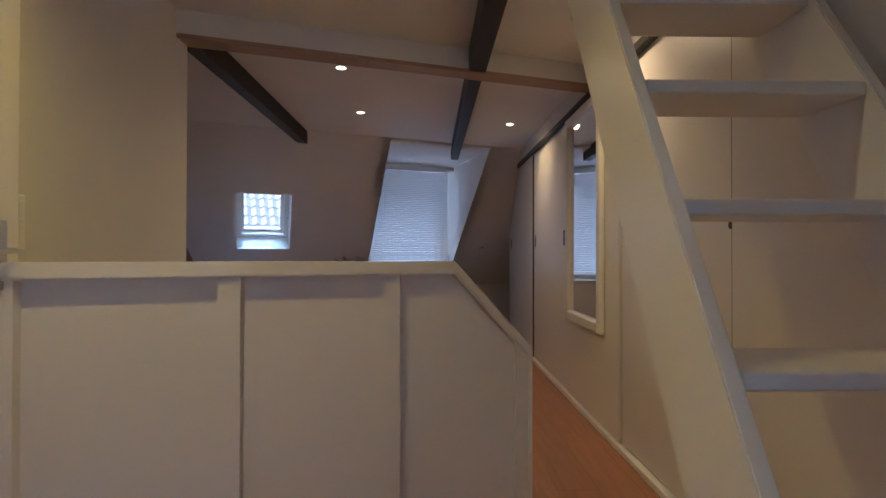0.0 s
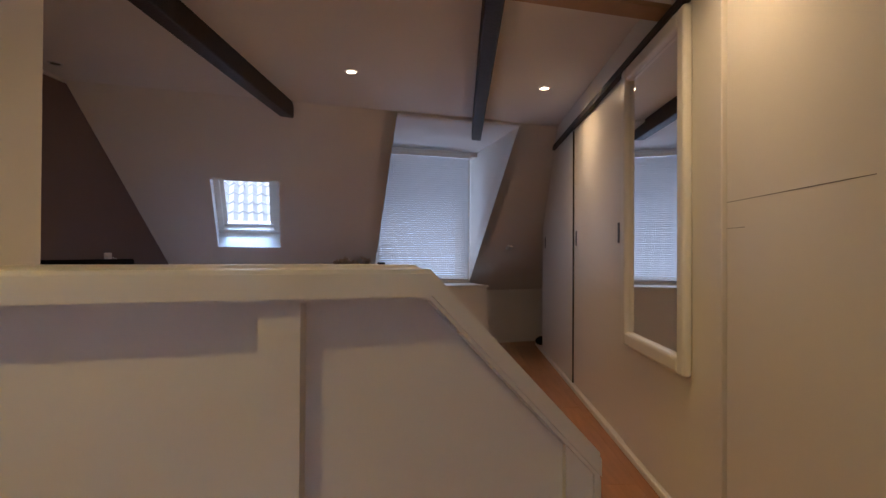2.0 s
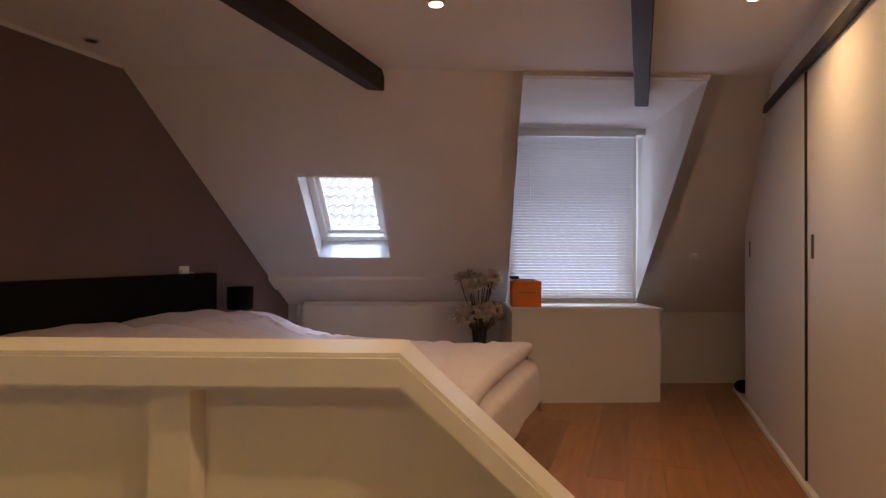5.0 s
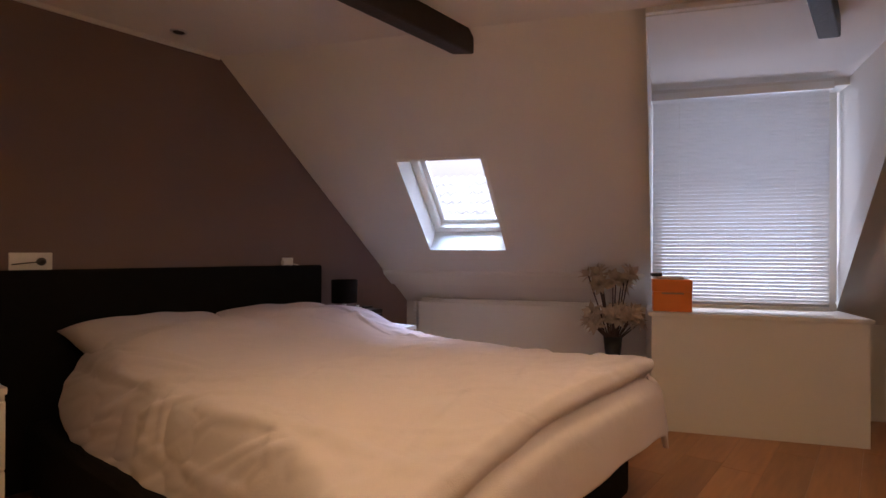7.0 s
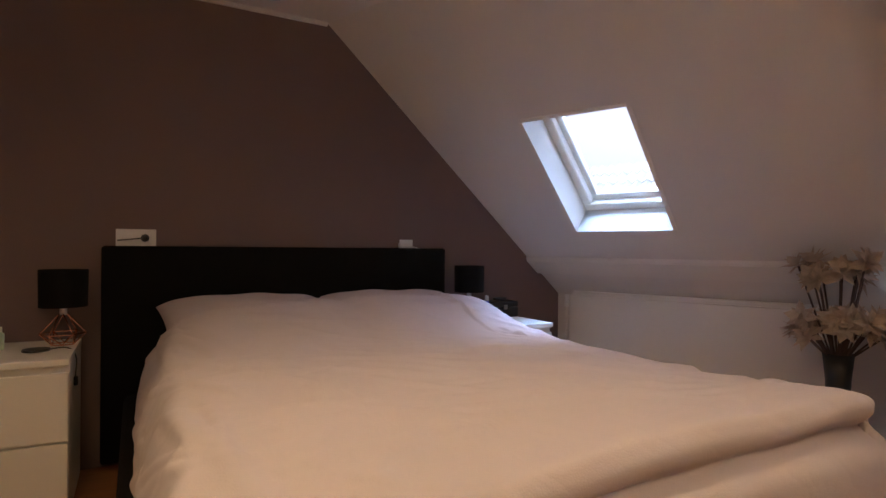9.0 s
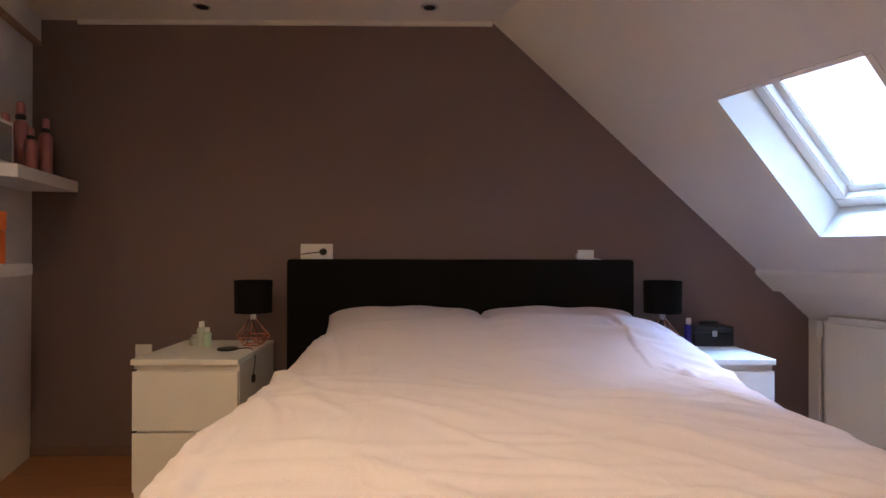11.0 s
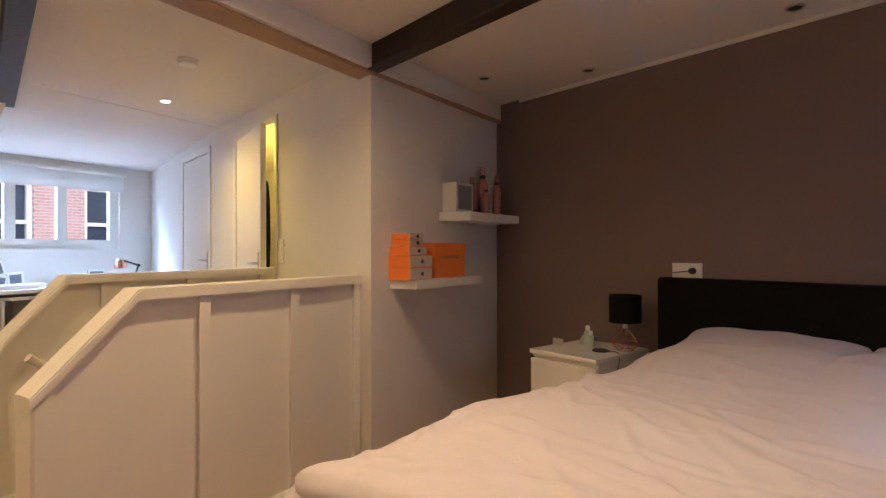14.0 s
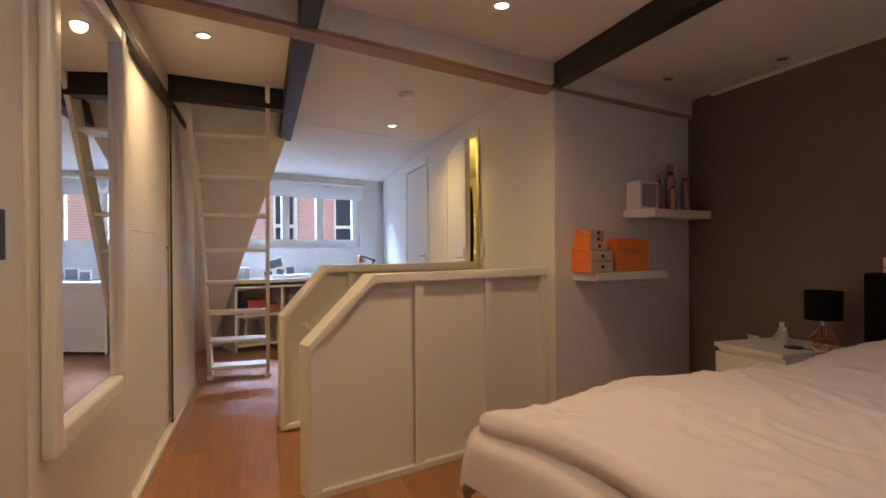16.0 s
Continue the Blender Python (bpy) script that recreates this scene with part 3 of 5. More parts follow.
skylight()

# ---------------------------------------------------------------- bed
def bed():
    root = thing("double_bed", "wide box-spring bed in black upholstery with a tall headboard", "bed")
    part("headboard", boxed(WEST + 0.002, -2.09, 4.03, 5.765, 0.03, 1.0, 0.015, 3), M_BLACK, root)
    part("base", boxed(-2.085, 0.0, 4.12, 5.72, 0.06, 0.34, 0.03, 3), M_BLACK, root, "black upholstered box-spring base")
    part("mattress", boxed(-2.08, 0.0, 4.29, 5.70, 0.345, 0.55, 0.05, 4), M_LINEN, root, "mattress in a pale fitted sheet")
    for x in (-1.9, -0.15):
        for y in (4.2, 5.6):
            part("leg", cyl(bmesh.new(), (x, y, 0), (x, y, 0.065), 0.025), M_DARK, root)
    return root


bed()


def creases(s, t):
    """Height of the seeded cloth creases over the sheet (arrays of metres)."""
    rng = random.Random(12)
    h = np.zeros_like(s)
    for k in range(150):
        a0 = rng.uniform(-1.7, 0.2), rng.uniform(-1.05, 0.9)
        if k % 4:
            # long soft folds run slantwise across the bed
            ang = 1.25 + rng.uniform(-0.6, 0.6)
            ln, w = rng.uniform(0.10, 0.34), rng.uniform(0.012, 0.028)
        else:
            ang, ln, w = rng.uniform(0.7, 2.4), rng.uniform(0.05, 0.16), rng.uniform(0.006, 0.012)
        amp = w * rng.uniform(0.16, 0.42) * rng.choice((1, 1, 1, -0.6))
        dx, dy = math.cos(ang), math.sin(ang)
        p = (s - a0[0]) * dx + (t - a0[1]) * dy
        q = -(s - a0[0]) * dy + (t - a0[1]) * dx + 0.014 * np.sin(p * rng.uniform(5, 11) + rng.uniform(0, 6))
        h += amp * np.exp(-(q / w) ** 2) * np.exp(-(p / ln) ** 4)
    # slanting folds where the near side hangs, and crumples by the far pillow
    for k in range(46):
        side = k % 3 > 0
        if side:
            a0, ang = (rng.uniform(-1.75, -0.2), rng.uniform(-1.1, -0.62)), rng.uniform(-0.1, 0.5)
            ln, w = rng.uniform(0.14, 0.42), rng.uniform(0.012, 0.026)
        else:
            a0, ang = (rng.uniform(-1.6, -0.95), rng.uniform(0.5, 0.95)), rng.uniform(0.2, 1.6)
            ln, w = rng.uniform(0.06, 0.16), rng.uniform(0.010, 0.018)
        dx, dy = math.cos(ang), math.sin(ang)
        p = (s - a0[0]) * dx + (t - a0[1]) * dy
        q = -(s - a0[0]) * dy + (t - a0[1]) * dx + 0.02 * np.sin(p * rng.uniform(4, 8) + rng.uniform(0, 6))
        h += w * rng.uniform(0.25, 0.6) * (1.0 if side else 1.3) * np.exp(-(q / w) ** 2) * np.exp(-(p / ln) ** 4)
    return h


def duvet():
    """A soft sheet over the mattress that falls over both sides and the foot."""
    nx, ny = 260, 260
    cy, hw, xf = 4.965, 0.75, 0.03
    gs, gj = np.meshgrid(-1.86 + 2.20 * np.arange(nx + 1) / nx, np.arange(ny + 1) / ny, indexing="ij")
    low = -0.90 - 0.30 * np.clip((gs + 1.86) / 1.1, 0, 1) ** 0.7      # the near edge hangs lower towards the foot
    gt = low + (1.08 - low) * gj
    cr = creases(gs, gt)
    bm = bmesh.new()
    grid = []
    for i in range(nx + 1):
        row = []
        for j in range(ny + 1):
            s = float(gs[i, j])
            t = float(gt[i, j])
            foot = min(1.0, max(0.0, (s + 0.45) / 0.45)) ** 2
            hw = (0.75 + 0.10 * math.exp(-((s + 1.45) / 0.32) ** 2) + 0.06 * foot) if t > 0 else 0.695 + 0.12 * foot
            reach = 1 - 0.10 * noise.noise(Vector((s * 1.3, t, 2.0)))
            ot, os = max(0.0, abs(t) - hw) * reach, max(0.0, s - xf) * reach
            n1 = noise.noise(Vector((s * 1.4, t * 1.7, 0.3)))
            n2 = noise.noise(Vector((s * 3.1 + t, t * 4.3, 5.3)))
            c3 = noise.noise(Vector((s * 11, t * 12, 9.0)))
            fold = float(cr[i, j]) * (0.8 + 0.35 * min(1.0, max(0.0, abs(t) - 0.3) * 2)) * (1 - 0.4 * min(1.0, ot * 3)) * (1 - 0.8 * min(1.0, max(0.0, s + 0.05) * 8))
            inside = max(0.0, 1 - (t / hw) ** 4) if abs(t) < hw else 0.0
            broad = max(0.0, 1 - (t / (hw + 0.03)) ** 10) if abs(t) < hw + 0.03 else 0.0
            pil = 0.125 * math.exp(-((s + 1.68) / 0.36) ** 2) * broad * (0.80 + 0.20 * min(1.0, abs(t - 0.02) / 0.10))
            if t > 0.55:
                pil *= 1.15
            z = 0.60 + 0.035 * inside + pil + 0.03 * n1 + 0.008 * n2 + fold + 0.0015 * c3
            # the far foot corner stands up in a point
            z += 0.018 * math.exp(-((s - xf) / 0.16) ** 2 - ((t - hw) / 0.16) ** 2)
            z -= 0.075 * math.exp(-((s - xf) / 0.30) ** 2 - ((t + hw) / 0.40) ** 2)
            x, y = s, cy + t
            if ot > 0 or os > 0:
                a = max(ot, os) + 0.2 * min(ot, os)
                k = 1 - math.exp(-a * 9)
                tuck = 0.05 * math.exp(-((a - 0.095) / 0.032) ** 2) * (0.9 + 0.6 * n1)
                lean = 0.07 * k + a * 0.08
                drop = a - (0.05 if ot > os else 0.025) * (1 - math.exp(-a * 16))
                if ot > 0:
                    y = cy + math.copysign(hw + lean * ot / a, t)
                if os > 0:
                    x = xf + (lean - tuck) * os / a
                    if t > 0:
                        x += 0.022 * math.exp(-((t - hw) / 0.10) ** 2) * math.exp(-(a / 0.07) ** 2) * min(1.0, a / 0.02)
                wave = math.sin((s * 11 if ot > os else t * 11) + 4 * n1) * (0.008 if ot > os else 0.004) * min(1, a / 0.1) + fold * 0.6
                if ot > os:
                    y += math.copysign(wave, t)
                else:
                    x += wave
                z -= drop
            row.append(bm.verts.new((x, y, max(z, 0.12))))
        grid.append(row)
    for i in range(nx):
        for j in range(ny):
            bm.faces.new((grid[i][j], grid[i + 1][j], grid[i + 1][j + 1], grid[i][j + 1]))
    o = part("duvet", bm, M_LINEN, smooth=True)
    so = o.modifiers.new("thick", 'SOLIDIFY')
    so.thickness, so.offset = 0.022, 0
    return tagged(o, "loosely spread pale pink cotton duvet with creases over the bed", "duvet")


duvet()


def pillow(cx, cy, rz, label):
    bm = bmesh.new()
    n = 28
    g = {}
    for s in (1, -1):
        for i in range(n + 1):
            for j in range(n + 1):
                a, b = -1 + 2 * i / n, -1 + 2 * j / n
                h = 0.085 * max(0, (1 - a ** 4)) ** 0.5 * max(0, (1 - b ** 4)) ** 0.5
                edge = i in (0, n) or j in (0, n)
                if edge and s < 0:
                    g[s, i, j] = g[1, i, j]
                    continue
                k = 1 + 0.05 * (a * a * b * b)
                w = 0.012 * noise.noise(Vector((a * 2 + cx, b * 2 + cy, s)))
                g[s, i, j] = bm.verts.new((0.25 * a * k, 0.365 * b * k, s * h + (w if not edge else 0)))
        for i in range(n):
            for j in range(n):
                bm.faces.new((g[s, i, j], g[s, i + 1, j], g[s, i + 1, j + 1], g[s, i, j + 1]))
    o = part("pillow", bm, M_LINEN, smooth=True)
    o.matrix_world = pose(cx, cy, 0.662, 0, 13, rz)
    return tagged(o, label, "pillow", "bed pillows")


pillow(-1.86, 4.64, 3, "soft pale pink cotton pillow against the headboard")
pillow(-1.85, 5.355, -3, "soft pale pink cotton pillow against the headboard")


# ---------------------------------------------------------------- nightstands
def nightstand(y0, y1, side):
    root = thing("nightstand", "white two-drawer nightstand beside the bed", "nightstand", "nightstands")
    xb, xf = WEST + 0.03, -1.64
    part("carcass", boxed(xb, xf - 0.02, y0, y1, 0.0, 0.565, 0.002), M_MELA, root)
    part("top", boxed(xb, xf + 0.006, y0 - 0.002, y1 + 0.002, 0.567, 0.592, 0.003), M_MELA, root)
    for z0, z1 in ((0.04, 0.285), (0.295, 0.54)):
        part("drawer_front", boxed(xf - 0.018, xf, y0 + 0.002, y1 - 0.002, z0, z1, 0.002), M_MELA, root)
        part("grip_notch", boxed(xf - 0.0175, xf - 0.004, y0 + 0.0005, y0 + 0.014, z1 + 0.001, z1 + 0.009), M_DARK, root)
    return root


nightstand(3.515, 3.955, -1)
nightstand(5.775, 6.195, 1)


# ---------------------------------------------------------------- knee wall ledge and radiator
lb = bmesh.new()
solid(lb, [R(-0.9, 6.765, 0.925), R(2.15, 6.765, 0.925), R(2.15, 6.765, 0.955), R(-0.9, 6.765, 0.955)], R(0, 0.09) - R(0, 0) + Vector((0, 0, -0.09)))
bmesh.ops.bevel(lb, geom=list(lb.edges), offset=0.006, segments=2, affect='EDGES')
structure("trim_slope", lb, M_GLOSS, "white rounded ledge along the foot of the roof slope", "trim")
rad = thing("radiator", "flat white panel radiator under the roof slope", "radiator")
bm = bmesh.new()
solid(bm, [R(0.475, 6.925, 0.12), R(1.90, 6.925, 0.12), R(1.90, 6.925, 0.71), R(0.475, 6.925, 0.71)], R(0, 0.05) - R(0, 0))
bmesh.ops.bevel(bm, geom=list(bm.edges), offset=0.012, segments=3, affect='EDGES')
part("panel", bm, M_GLOSS, rad)
bm = bmesh.new()
solid(bm, [R(0.49, 6.94, 0.711), R(1.885, 6.94, 0.711), R(1.885, 6.94, 0.728), R(0.49, 6.94, 0.728)], R(0, 0.06) - R(0, 0))
part("top_grille", bm, M_GLOSS, rad)
part("pipe", cyl(bmesh.new(), R(0.435, 6.96, 0.0), R(0.435, 6.96, 0.66), 0.008, n=10), M_GLOSS, rad)
part("valve", cyl(bmesh.new(), R(0.435, 6.96, 0.62), R(0.435, 6.96, 0.70), 0.018, 0.014, 12), M_PLASTIC, rad)
for u in (0.7, 1.7):
    bm = bmesh.new()
    solid(bm, [R(u, 6.96, 0.2), R(u + 0.04, 6.96, 0.2), R(u + 0.04, 6.96, 0.6), R(u, 6.96, 0.6)], R(0, 0.07) - R(0, 0))
    part("bracket", bm, M_GLOSS, rad)

# ---------------------------------------------------------------- floating shelves and what stands on them
SW = Vector((-0.9738, -0.2276, 0))
SN = Vector((-0.2276, 0.9738, 0))
SP = Vector((-0.82, far_n(-0.82), 0))


def on_wall(l, off, z):
    return SP + SW * l + SN * off + Vector((0, 0, z))


ANG = math.degrees(math.atan2(SW.y, SW.x))      # local x along the wall, local y into it


def shelf(l0, l1, skew, z0, z1, label):
    bm = bmesh.new()
    solid(bm, [on_wall(l0, 0.001, z0), on_wall(l0 + skew, 0.25, z0), on_wall(l1, 0.25, z0), on_wall(l1, 0.001, z0)], (0, 0, z1 - z0))
    bmesh.ops.bevel(bm, geom=list(bm.edges), offset=0.003, segments=2, affect='EDGES')
    return tagged(part("floating_shelf", bm, M_MELA), label, "shelf", "floating shelves")


shelf(0.115, 0.82, 0.055, 0.938, 0.988, "thick white floating shelf with orange boxes")
shelf(0.60, 1.29, 0.09, 1.333, 1.387, "thick white floating shelf in the corner with bottles")


def drawer_box(l, off, w, d, z0, z1, rz=0.0):
    """A small orange drawer box with a grey front."""
    p = on_wall(l, off, z0)
    root = thing("gift_drawer_box", "orange cardboard drawer box with a grey front, stacked on the shelf", "box", "stacked drawer boxes", tuple(p), ANG + 180 + rz)
    h = z1 - z0
    part("sleeve", boxed(-w / 2, w / 2, -d / 2, d / 2, 0.0005, h, 0.002), M_ORANGE, root)
    f = part("drawer_front", boxed(-w / 2 + 0.003, w / 2 - 0.003, d / 2 - 0.001, d / 2 + 0.004, 0.004, h - 0.003, 0.001), M_GREYBOX, root, "grey card drawer front")
    part("ribbon_pull", lathe(bmesh.new(), [(0.001, 0), (0.010, 0.004), (0.011, 0.008), (0.002, 0.012)], 12, pose(0, d / 2 + 0.004, h / 2, -90, 0, 0)), M_DARK, f, "dark ribbon pull")
    return root


z = 0.9885
for l, off, w, d, h in ((0.215, 0.165, 0.19, 0.16, 0.066), (0.215, 0.165, 0.19, 0.16, 0.066), (0.20, 0.165, 0.15, 0.14, 0.048), (0.195, 0.165, 0.12, 0.13, 0.036), (0.195, 0.165, 0.12, 0.13, 0.034)):
    drawer_box(l, off, w, d, z, z + h)
    z += h + 0.001


def clutch_box(name, m, w, d, h, label):
    root = new(name)
    root.matrix_world = m
    tagged(root, label, "box")
    part("body", boxed(-w / 2, w / 2, -d / 2, d / 2, 0.001, h * 0.62, 0.003), M_ORANGE, root)
    part("lid", boxed(-w / 2 - 0.002, w / 2 + 0.002, -d / 2 - 0.002, d / 2 + 0.002, h * 0.625, h, 0.003), M_ORANGE, root)
    part("lettering_bar", boxed(-w * 0.28, w * 0.28, d / 2 + 0.0015, d / 2 + 0.0028, h * 0.55, h * 0.60), M_TRIM, root, "narrow brown printed bar")
    return root


clutch_box("shoe_box", Matrix.Translation(on_wall(0.52, 0.14, 0.9885)) @ pose(0, 0, 0, 0, 0, ANG + 180), 0.30, 0.16, 0.205, "flat orange cardboard gift box leaning on the shelf")
p = R(2.315, 6.60, 0.7245)
clutch_box("gift_box", Matrix.Translation(p) @ pose(0, 0, 0, 0, 0, 21.8 + 180), 0.225, 0.13, 0.20, "orange cardboard gift box on the window sill")
ob = part("folded_cloth", box(bmesh.new(), -0.09, 0.07, -0.05, 0.05, 0, 0.018, 0.006), M_GREYBOX)
ob.matrix_world = Matrix.Translation(p + Vector((0, 0, 0.2005))) @ pose(0, 0, 0, 0, 0, 23)
tagged(ob, "flat grey cloth pouch lying on the orange box", "pouch")
ob = part("small_case", box(bmesh.new(), -0.035, 0.025, -0.035, 0.03, 0, 0.022, 0.006), M_DARK)
ob.matrix_world = Matrix.Translation(p + Vector((-0.075, -0.05, 0.2185))) @ pose(0, 0, 0, 0, 0, 30)
tagged(ob, "small black case on the orange box", "case")

# frame box and perfume bottles on the upper shelf
fb = thing("display_box", "cream display box with a grey front window", "box", "", tuple(on_wall(0.735, 0.12, 1.3875)), ANG + 180)
part("body", boxed(-0.09, 0.09, -0.055, 0.055, 0.001, 0.185, 0.003), M_MELA, fb)
part("front_window", boxed(-0.072, 0.072, 0.0555, 0.058, 0.018, 0.168), mat("grey_glazed_card", (0.28, 0.27, 0.26), 0.25, vary=0.15), fb, "dull grey front window")


def spray_bottle(l, off, r, h, label):
    root = thing("spray_bottle", label, "bottle", "bottles on the shelf", tuple(on_wall(l, off, 1.3875)))
    part("body", lathe(bmesh.new(), [(0.001, 0.0005), (r * 0.95, 0.0005), (r, 0.006), (r, h * 0.66), (r * 0.75, h * 0.72), (r * 0.42, h * 0.75)], 20), M_PINK, root, smooth=True)
    part("collar", lathe(bmesh.new(), [(r * 0.45, h * 0.751), (r * 0.62, h * 0.76), (r * 0.62, h * 0.82), (r * 0.4, h * 0.83)], 18), M_DARK, root, "black collar")
    part("cap", lathe(bmesh.new(), [(r * 0.5, h * 0.831), (r * 0.55, h * 0.84), (r * 0.5, h * 0.985), (r * 0.3, h)], 18), M_PINK, root)


for l, off, r, h, lab in ((0.925, 0.10, 0.030, 0.25, "metallic pink spray bottle with a black collar"), (0.985, 0.17, 0.026, 0.20, "short metallic pink spray bottle"), (1.055, 0.10, 0.033, 0.33, "tall metallic pink spray bottle with a black collar"), (1.105, 0.18, 0.028, 0.27, "metallic pink spray bottle in the corner")):
    spray_bottle(l, off, r, h, lab)

# ---------------------------------------------------------------- bedside lamps and small things
def table_lamp(x, y, z):
    root = thing("table_lamp", "small lamp with a black drum shade on a copper wire base", "lamp", "bedside lamps", (x, y, z))
    root.matrix_world = pose(x, y, z) @ Matrix.Scale(0.95, 4)
    sh = bmesh.new()
    lathe(sh, [(0.090, 0.165), (0.092, 0.325), (0.088, 0.325), (0.086, 0.165)], 32)
    part("shade", sh, M_BLACK, root, "black fabric drum shade", smooth=False)
    part("socket", cyl(bmesh.new(), (0, 0, 0.13), (0, 0, 0.185), 0.014), M_CHROME, root)
    lo = [(0.045 * math.cos(a), 0.045 * math.sin(a), 0.004) for a in [i * math.pi / 3 for i in range(6)]]
    mi = [(0.085 * math.cos(a + math.pi / 6), 0.085 * math.sin(a + math.pi / 6), 0.05) for a in [i * math.pi / 3 for i in range(6)]]
    hi = [(0.016 * math.cos(a), 0.016 * math.sin(a), 0.135) for a in [i * math.pi / 3 for i in range(6)]]
    for i in range(6):
        for p, q in ((lo[i], lo[(i + 1) % 6]), (lo[i], mi[i]), (lo[(i + 1) % 6], mi[i]), (mi[i], mi[(i + 1) % 6]), (mi[i], hi[i])):
            part("wire", cyl(bmesh.new(), p, q, 0.0026, n=6), M_COPPER, root)
    return root


table_lamp(-1.98, 3.905, 0.592)
table_lamp(-1.98, 5.86, 0.592)


def bottle(x, y, r, h, material, capm, label, category="bottle"):
    root = thing("toiletry_bottle", label, category, "", (x, y, 0.592))
    part("body", lathe(bmesh.new(), [(0.001, 0.0005), (r * 0.96, 0.0005), (r, 0.004), (r, h * 0.7), (r * 0.55, h * 0.76)], 18), material, root)
    part("cap", lathe(bmesh.new(), [(r * 0.55, h * 0.761), (r * 0.62, h * 0.77), (r * 0.6, h * 0.99), (r * 0.4, h)], 16), capm, root)


M_GREEN = mat("pale_green_plastic", (0.42, 0.55, 0.40), 0.35, bump=0)
M_BLUEGL = mat("blue_glass_plastic", (0.05, 0.04, 0.30), 0.15, bump=0)
bottle(-1.97, 3.665, 0.021, 0.115, mat("frosted_grey_plastic", (0.45, 0.5, 0.45), 0.3, bump=0), M_PLASTIC, "small frosted bottle with a white cap on the nightstand")
bottle(-1.95, 3.70, 0.018, 0.09, M_GREEN, M_PLASTIC, "pale green tube of cream on the nightstand", "tube")
bottle(-1.99, 3.625, 0.024, 0.05, mat("frosted_jar", (0.5, 0.52, 0.5), 0.25, bump=0), M_CHROME, "low cream jar on the nightstand", "jar")
bottle(-1.99, 5.99, 0.019, 0.13, M_BLUEGL, M_PLASTIC, "slim dark blue bottle beside the lamp")
ch = thing("charging_pad", "round black charging pad with a cable on the nightstand", "charger", "", (-1.86, 3.83, 0.592))
part("pad", lathe(bmesh.new(), [(0.001, 0.0005), (0.045, 0.0005), (0.047, 0.004), (0.044, 0.009), (0.02, 0.010)], 28), M_DARK, ch)
cu = bpy.data.curves.new("cable", 'CURVE')
cu.dimensions, cu.bevel_depth = '3D', 0.0022
sp = cu.splines.new('BEZIER')
pts = [(0.0, 0.046, 0.005), (-0.01, 0.10, 0.004), (0.02, 0.128, -0.02), (0.05, 0.132, -0.10)]
sp.bezier_points.add(len(pts) - 1)
for bp_, q in zip(sp.bezier_points, pts):
    bp_.co, bp_.handle_left_type, bp_.handle_right_type = q, 'AUTO', 'AUTO'
cu.materials.append(M_DARK)
cb_ = new("cable", cu)
cb_.parent = ch
part("plug", boxed(0.04, 0.06, 0.126, 0.140, -0.135, -0.10, 0.004), M_DARK, ch)
case = thing("vanity_case", "small black lidded case with a steel clasp on the nightstand", "case", "", (-2.0, 6.09, 0.592))
part("body", boxed(-0.06, 0.06, -0.095, 0.095, 0.001, 0.062, 0.006), M_DARK, case)
part("lid", boxed(-0.061, 0.061, -0.096, 0.096, 0.063, 0.095, 0.008), M_DARK, case)
part("handle", boxed(-0.012, 0.012, -0.045, 0.045, 0.1, 0.116, 0.006), M_DARK, case)
part("clasp", boxed(0.061, 0.066, -0.012, 0.012, 0.048, 0.076, 0.002), M_CHROME, case, "steel clasp")


def wall_socket(x, y, z, n, rz, plug):
    root = thing("wall_socket", "white double wall socket with a black plug" if plug == 1 else "small white wall socket without frame", "socket", "", (x, y, z), rz)
    part("plate", boxed(-0.001, 0.010, -0.041 * n, 0.041 * n, -0.041, 0.041, 0.003), M_PLASTIC, root)
    for i in range(n):
        c = (i - (n - 1) / 2) * 0.071
        part("socket_well", lathe(bmesh.new(), [(0.0, 0.0101), (0.019, 0.0101), (0.021, 0.0115), (0.0215, 0.0102)], 20, pose(0, c, 0, 0, 90, 0)), M_PLASTIC, root)
    if plug == 1:
        part("plug", lathe(bmesh.new(), [(0.004, 0.0), (0.018, 0.0), (0.018, 0.018), (0.010, 0.036), (0.005, 0.038)], 16, pose(0.011, 0.0355, 0, 0, 90, 0)), M_DARK, root, "black plug")
        part("plug_lead", cyl(bmesh.new(), (0.035, 0.03, 0.0), (0.02, -0.075, -0.012), 0.0028, n=8), M_DARK, root)
    if plug == 2:
        part("adapter", boxed(0.011, 0.045, -0.055, -0.015, -0.005, 0.022, 0.005), M_PLASTIC, root)
        for k in (0, 1):
            part("plug_lead", cyl(bmesh.new(), (0.04, -0.02, 0.01 - 0.01 * k), (0.03, 0.075, -0.01 - 0.016 * k), 0.0025, n=8), M_PLASTIC, root)


wall_socket(WEST, 4.165, 1.037, 2, 0, 1)
wall_socket(WEST, 5.54, 1.008, 1, 0, 2)
wall_socket(WEST, 3.29, 0.525, 1, 0, 0)

# small white sensor on the slope
q = R(3.66, 6.59, SLOPE - 6.59)
ob = part("wall_sensor", boxed(-0.03, 0.03, -0.02, 0.012, -0.025, 0.025, 0.006), M_PLASTIC)
ob.matrix_world = Matrix.Translation(q) @ pose(0, 0, 0, 45, 0, 21.8)
tagged(ob, "small white sensor box fixed to the roof slope", "sensor")

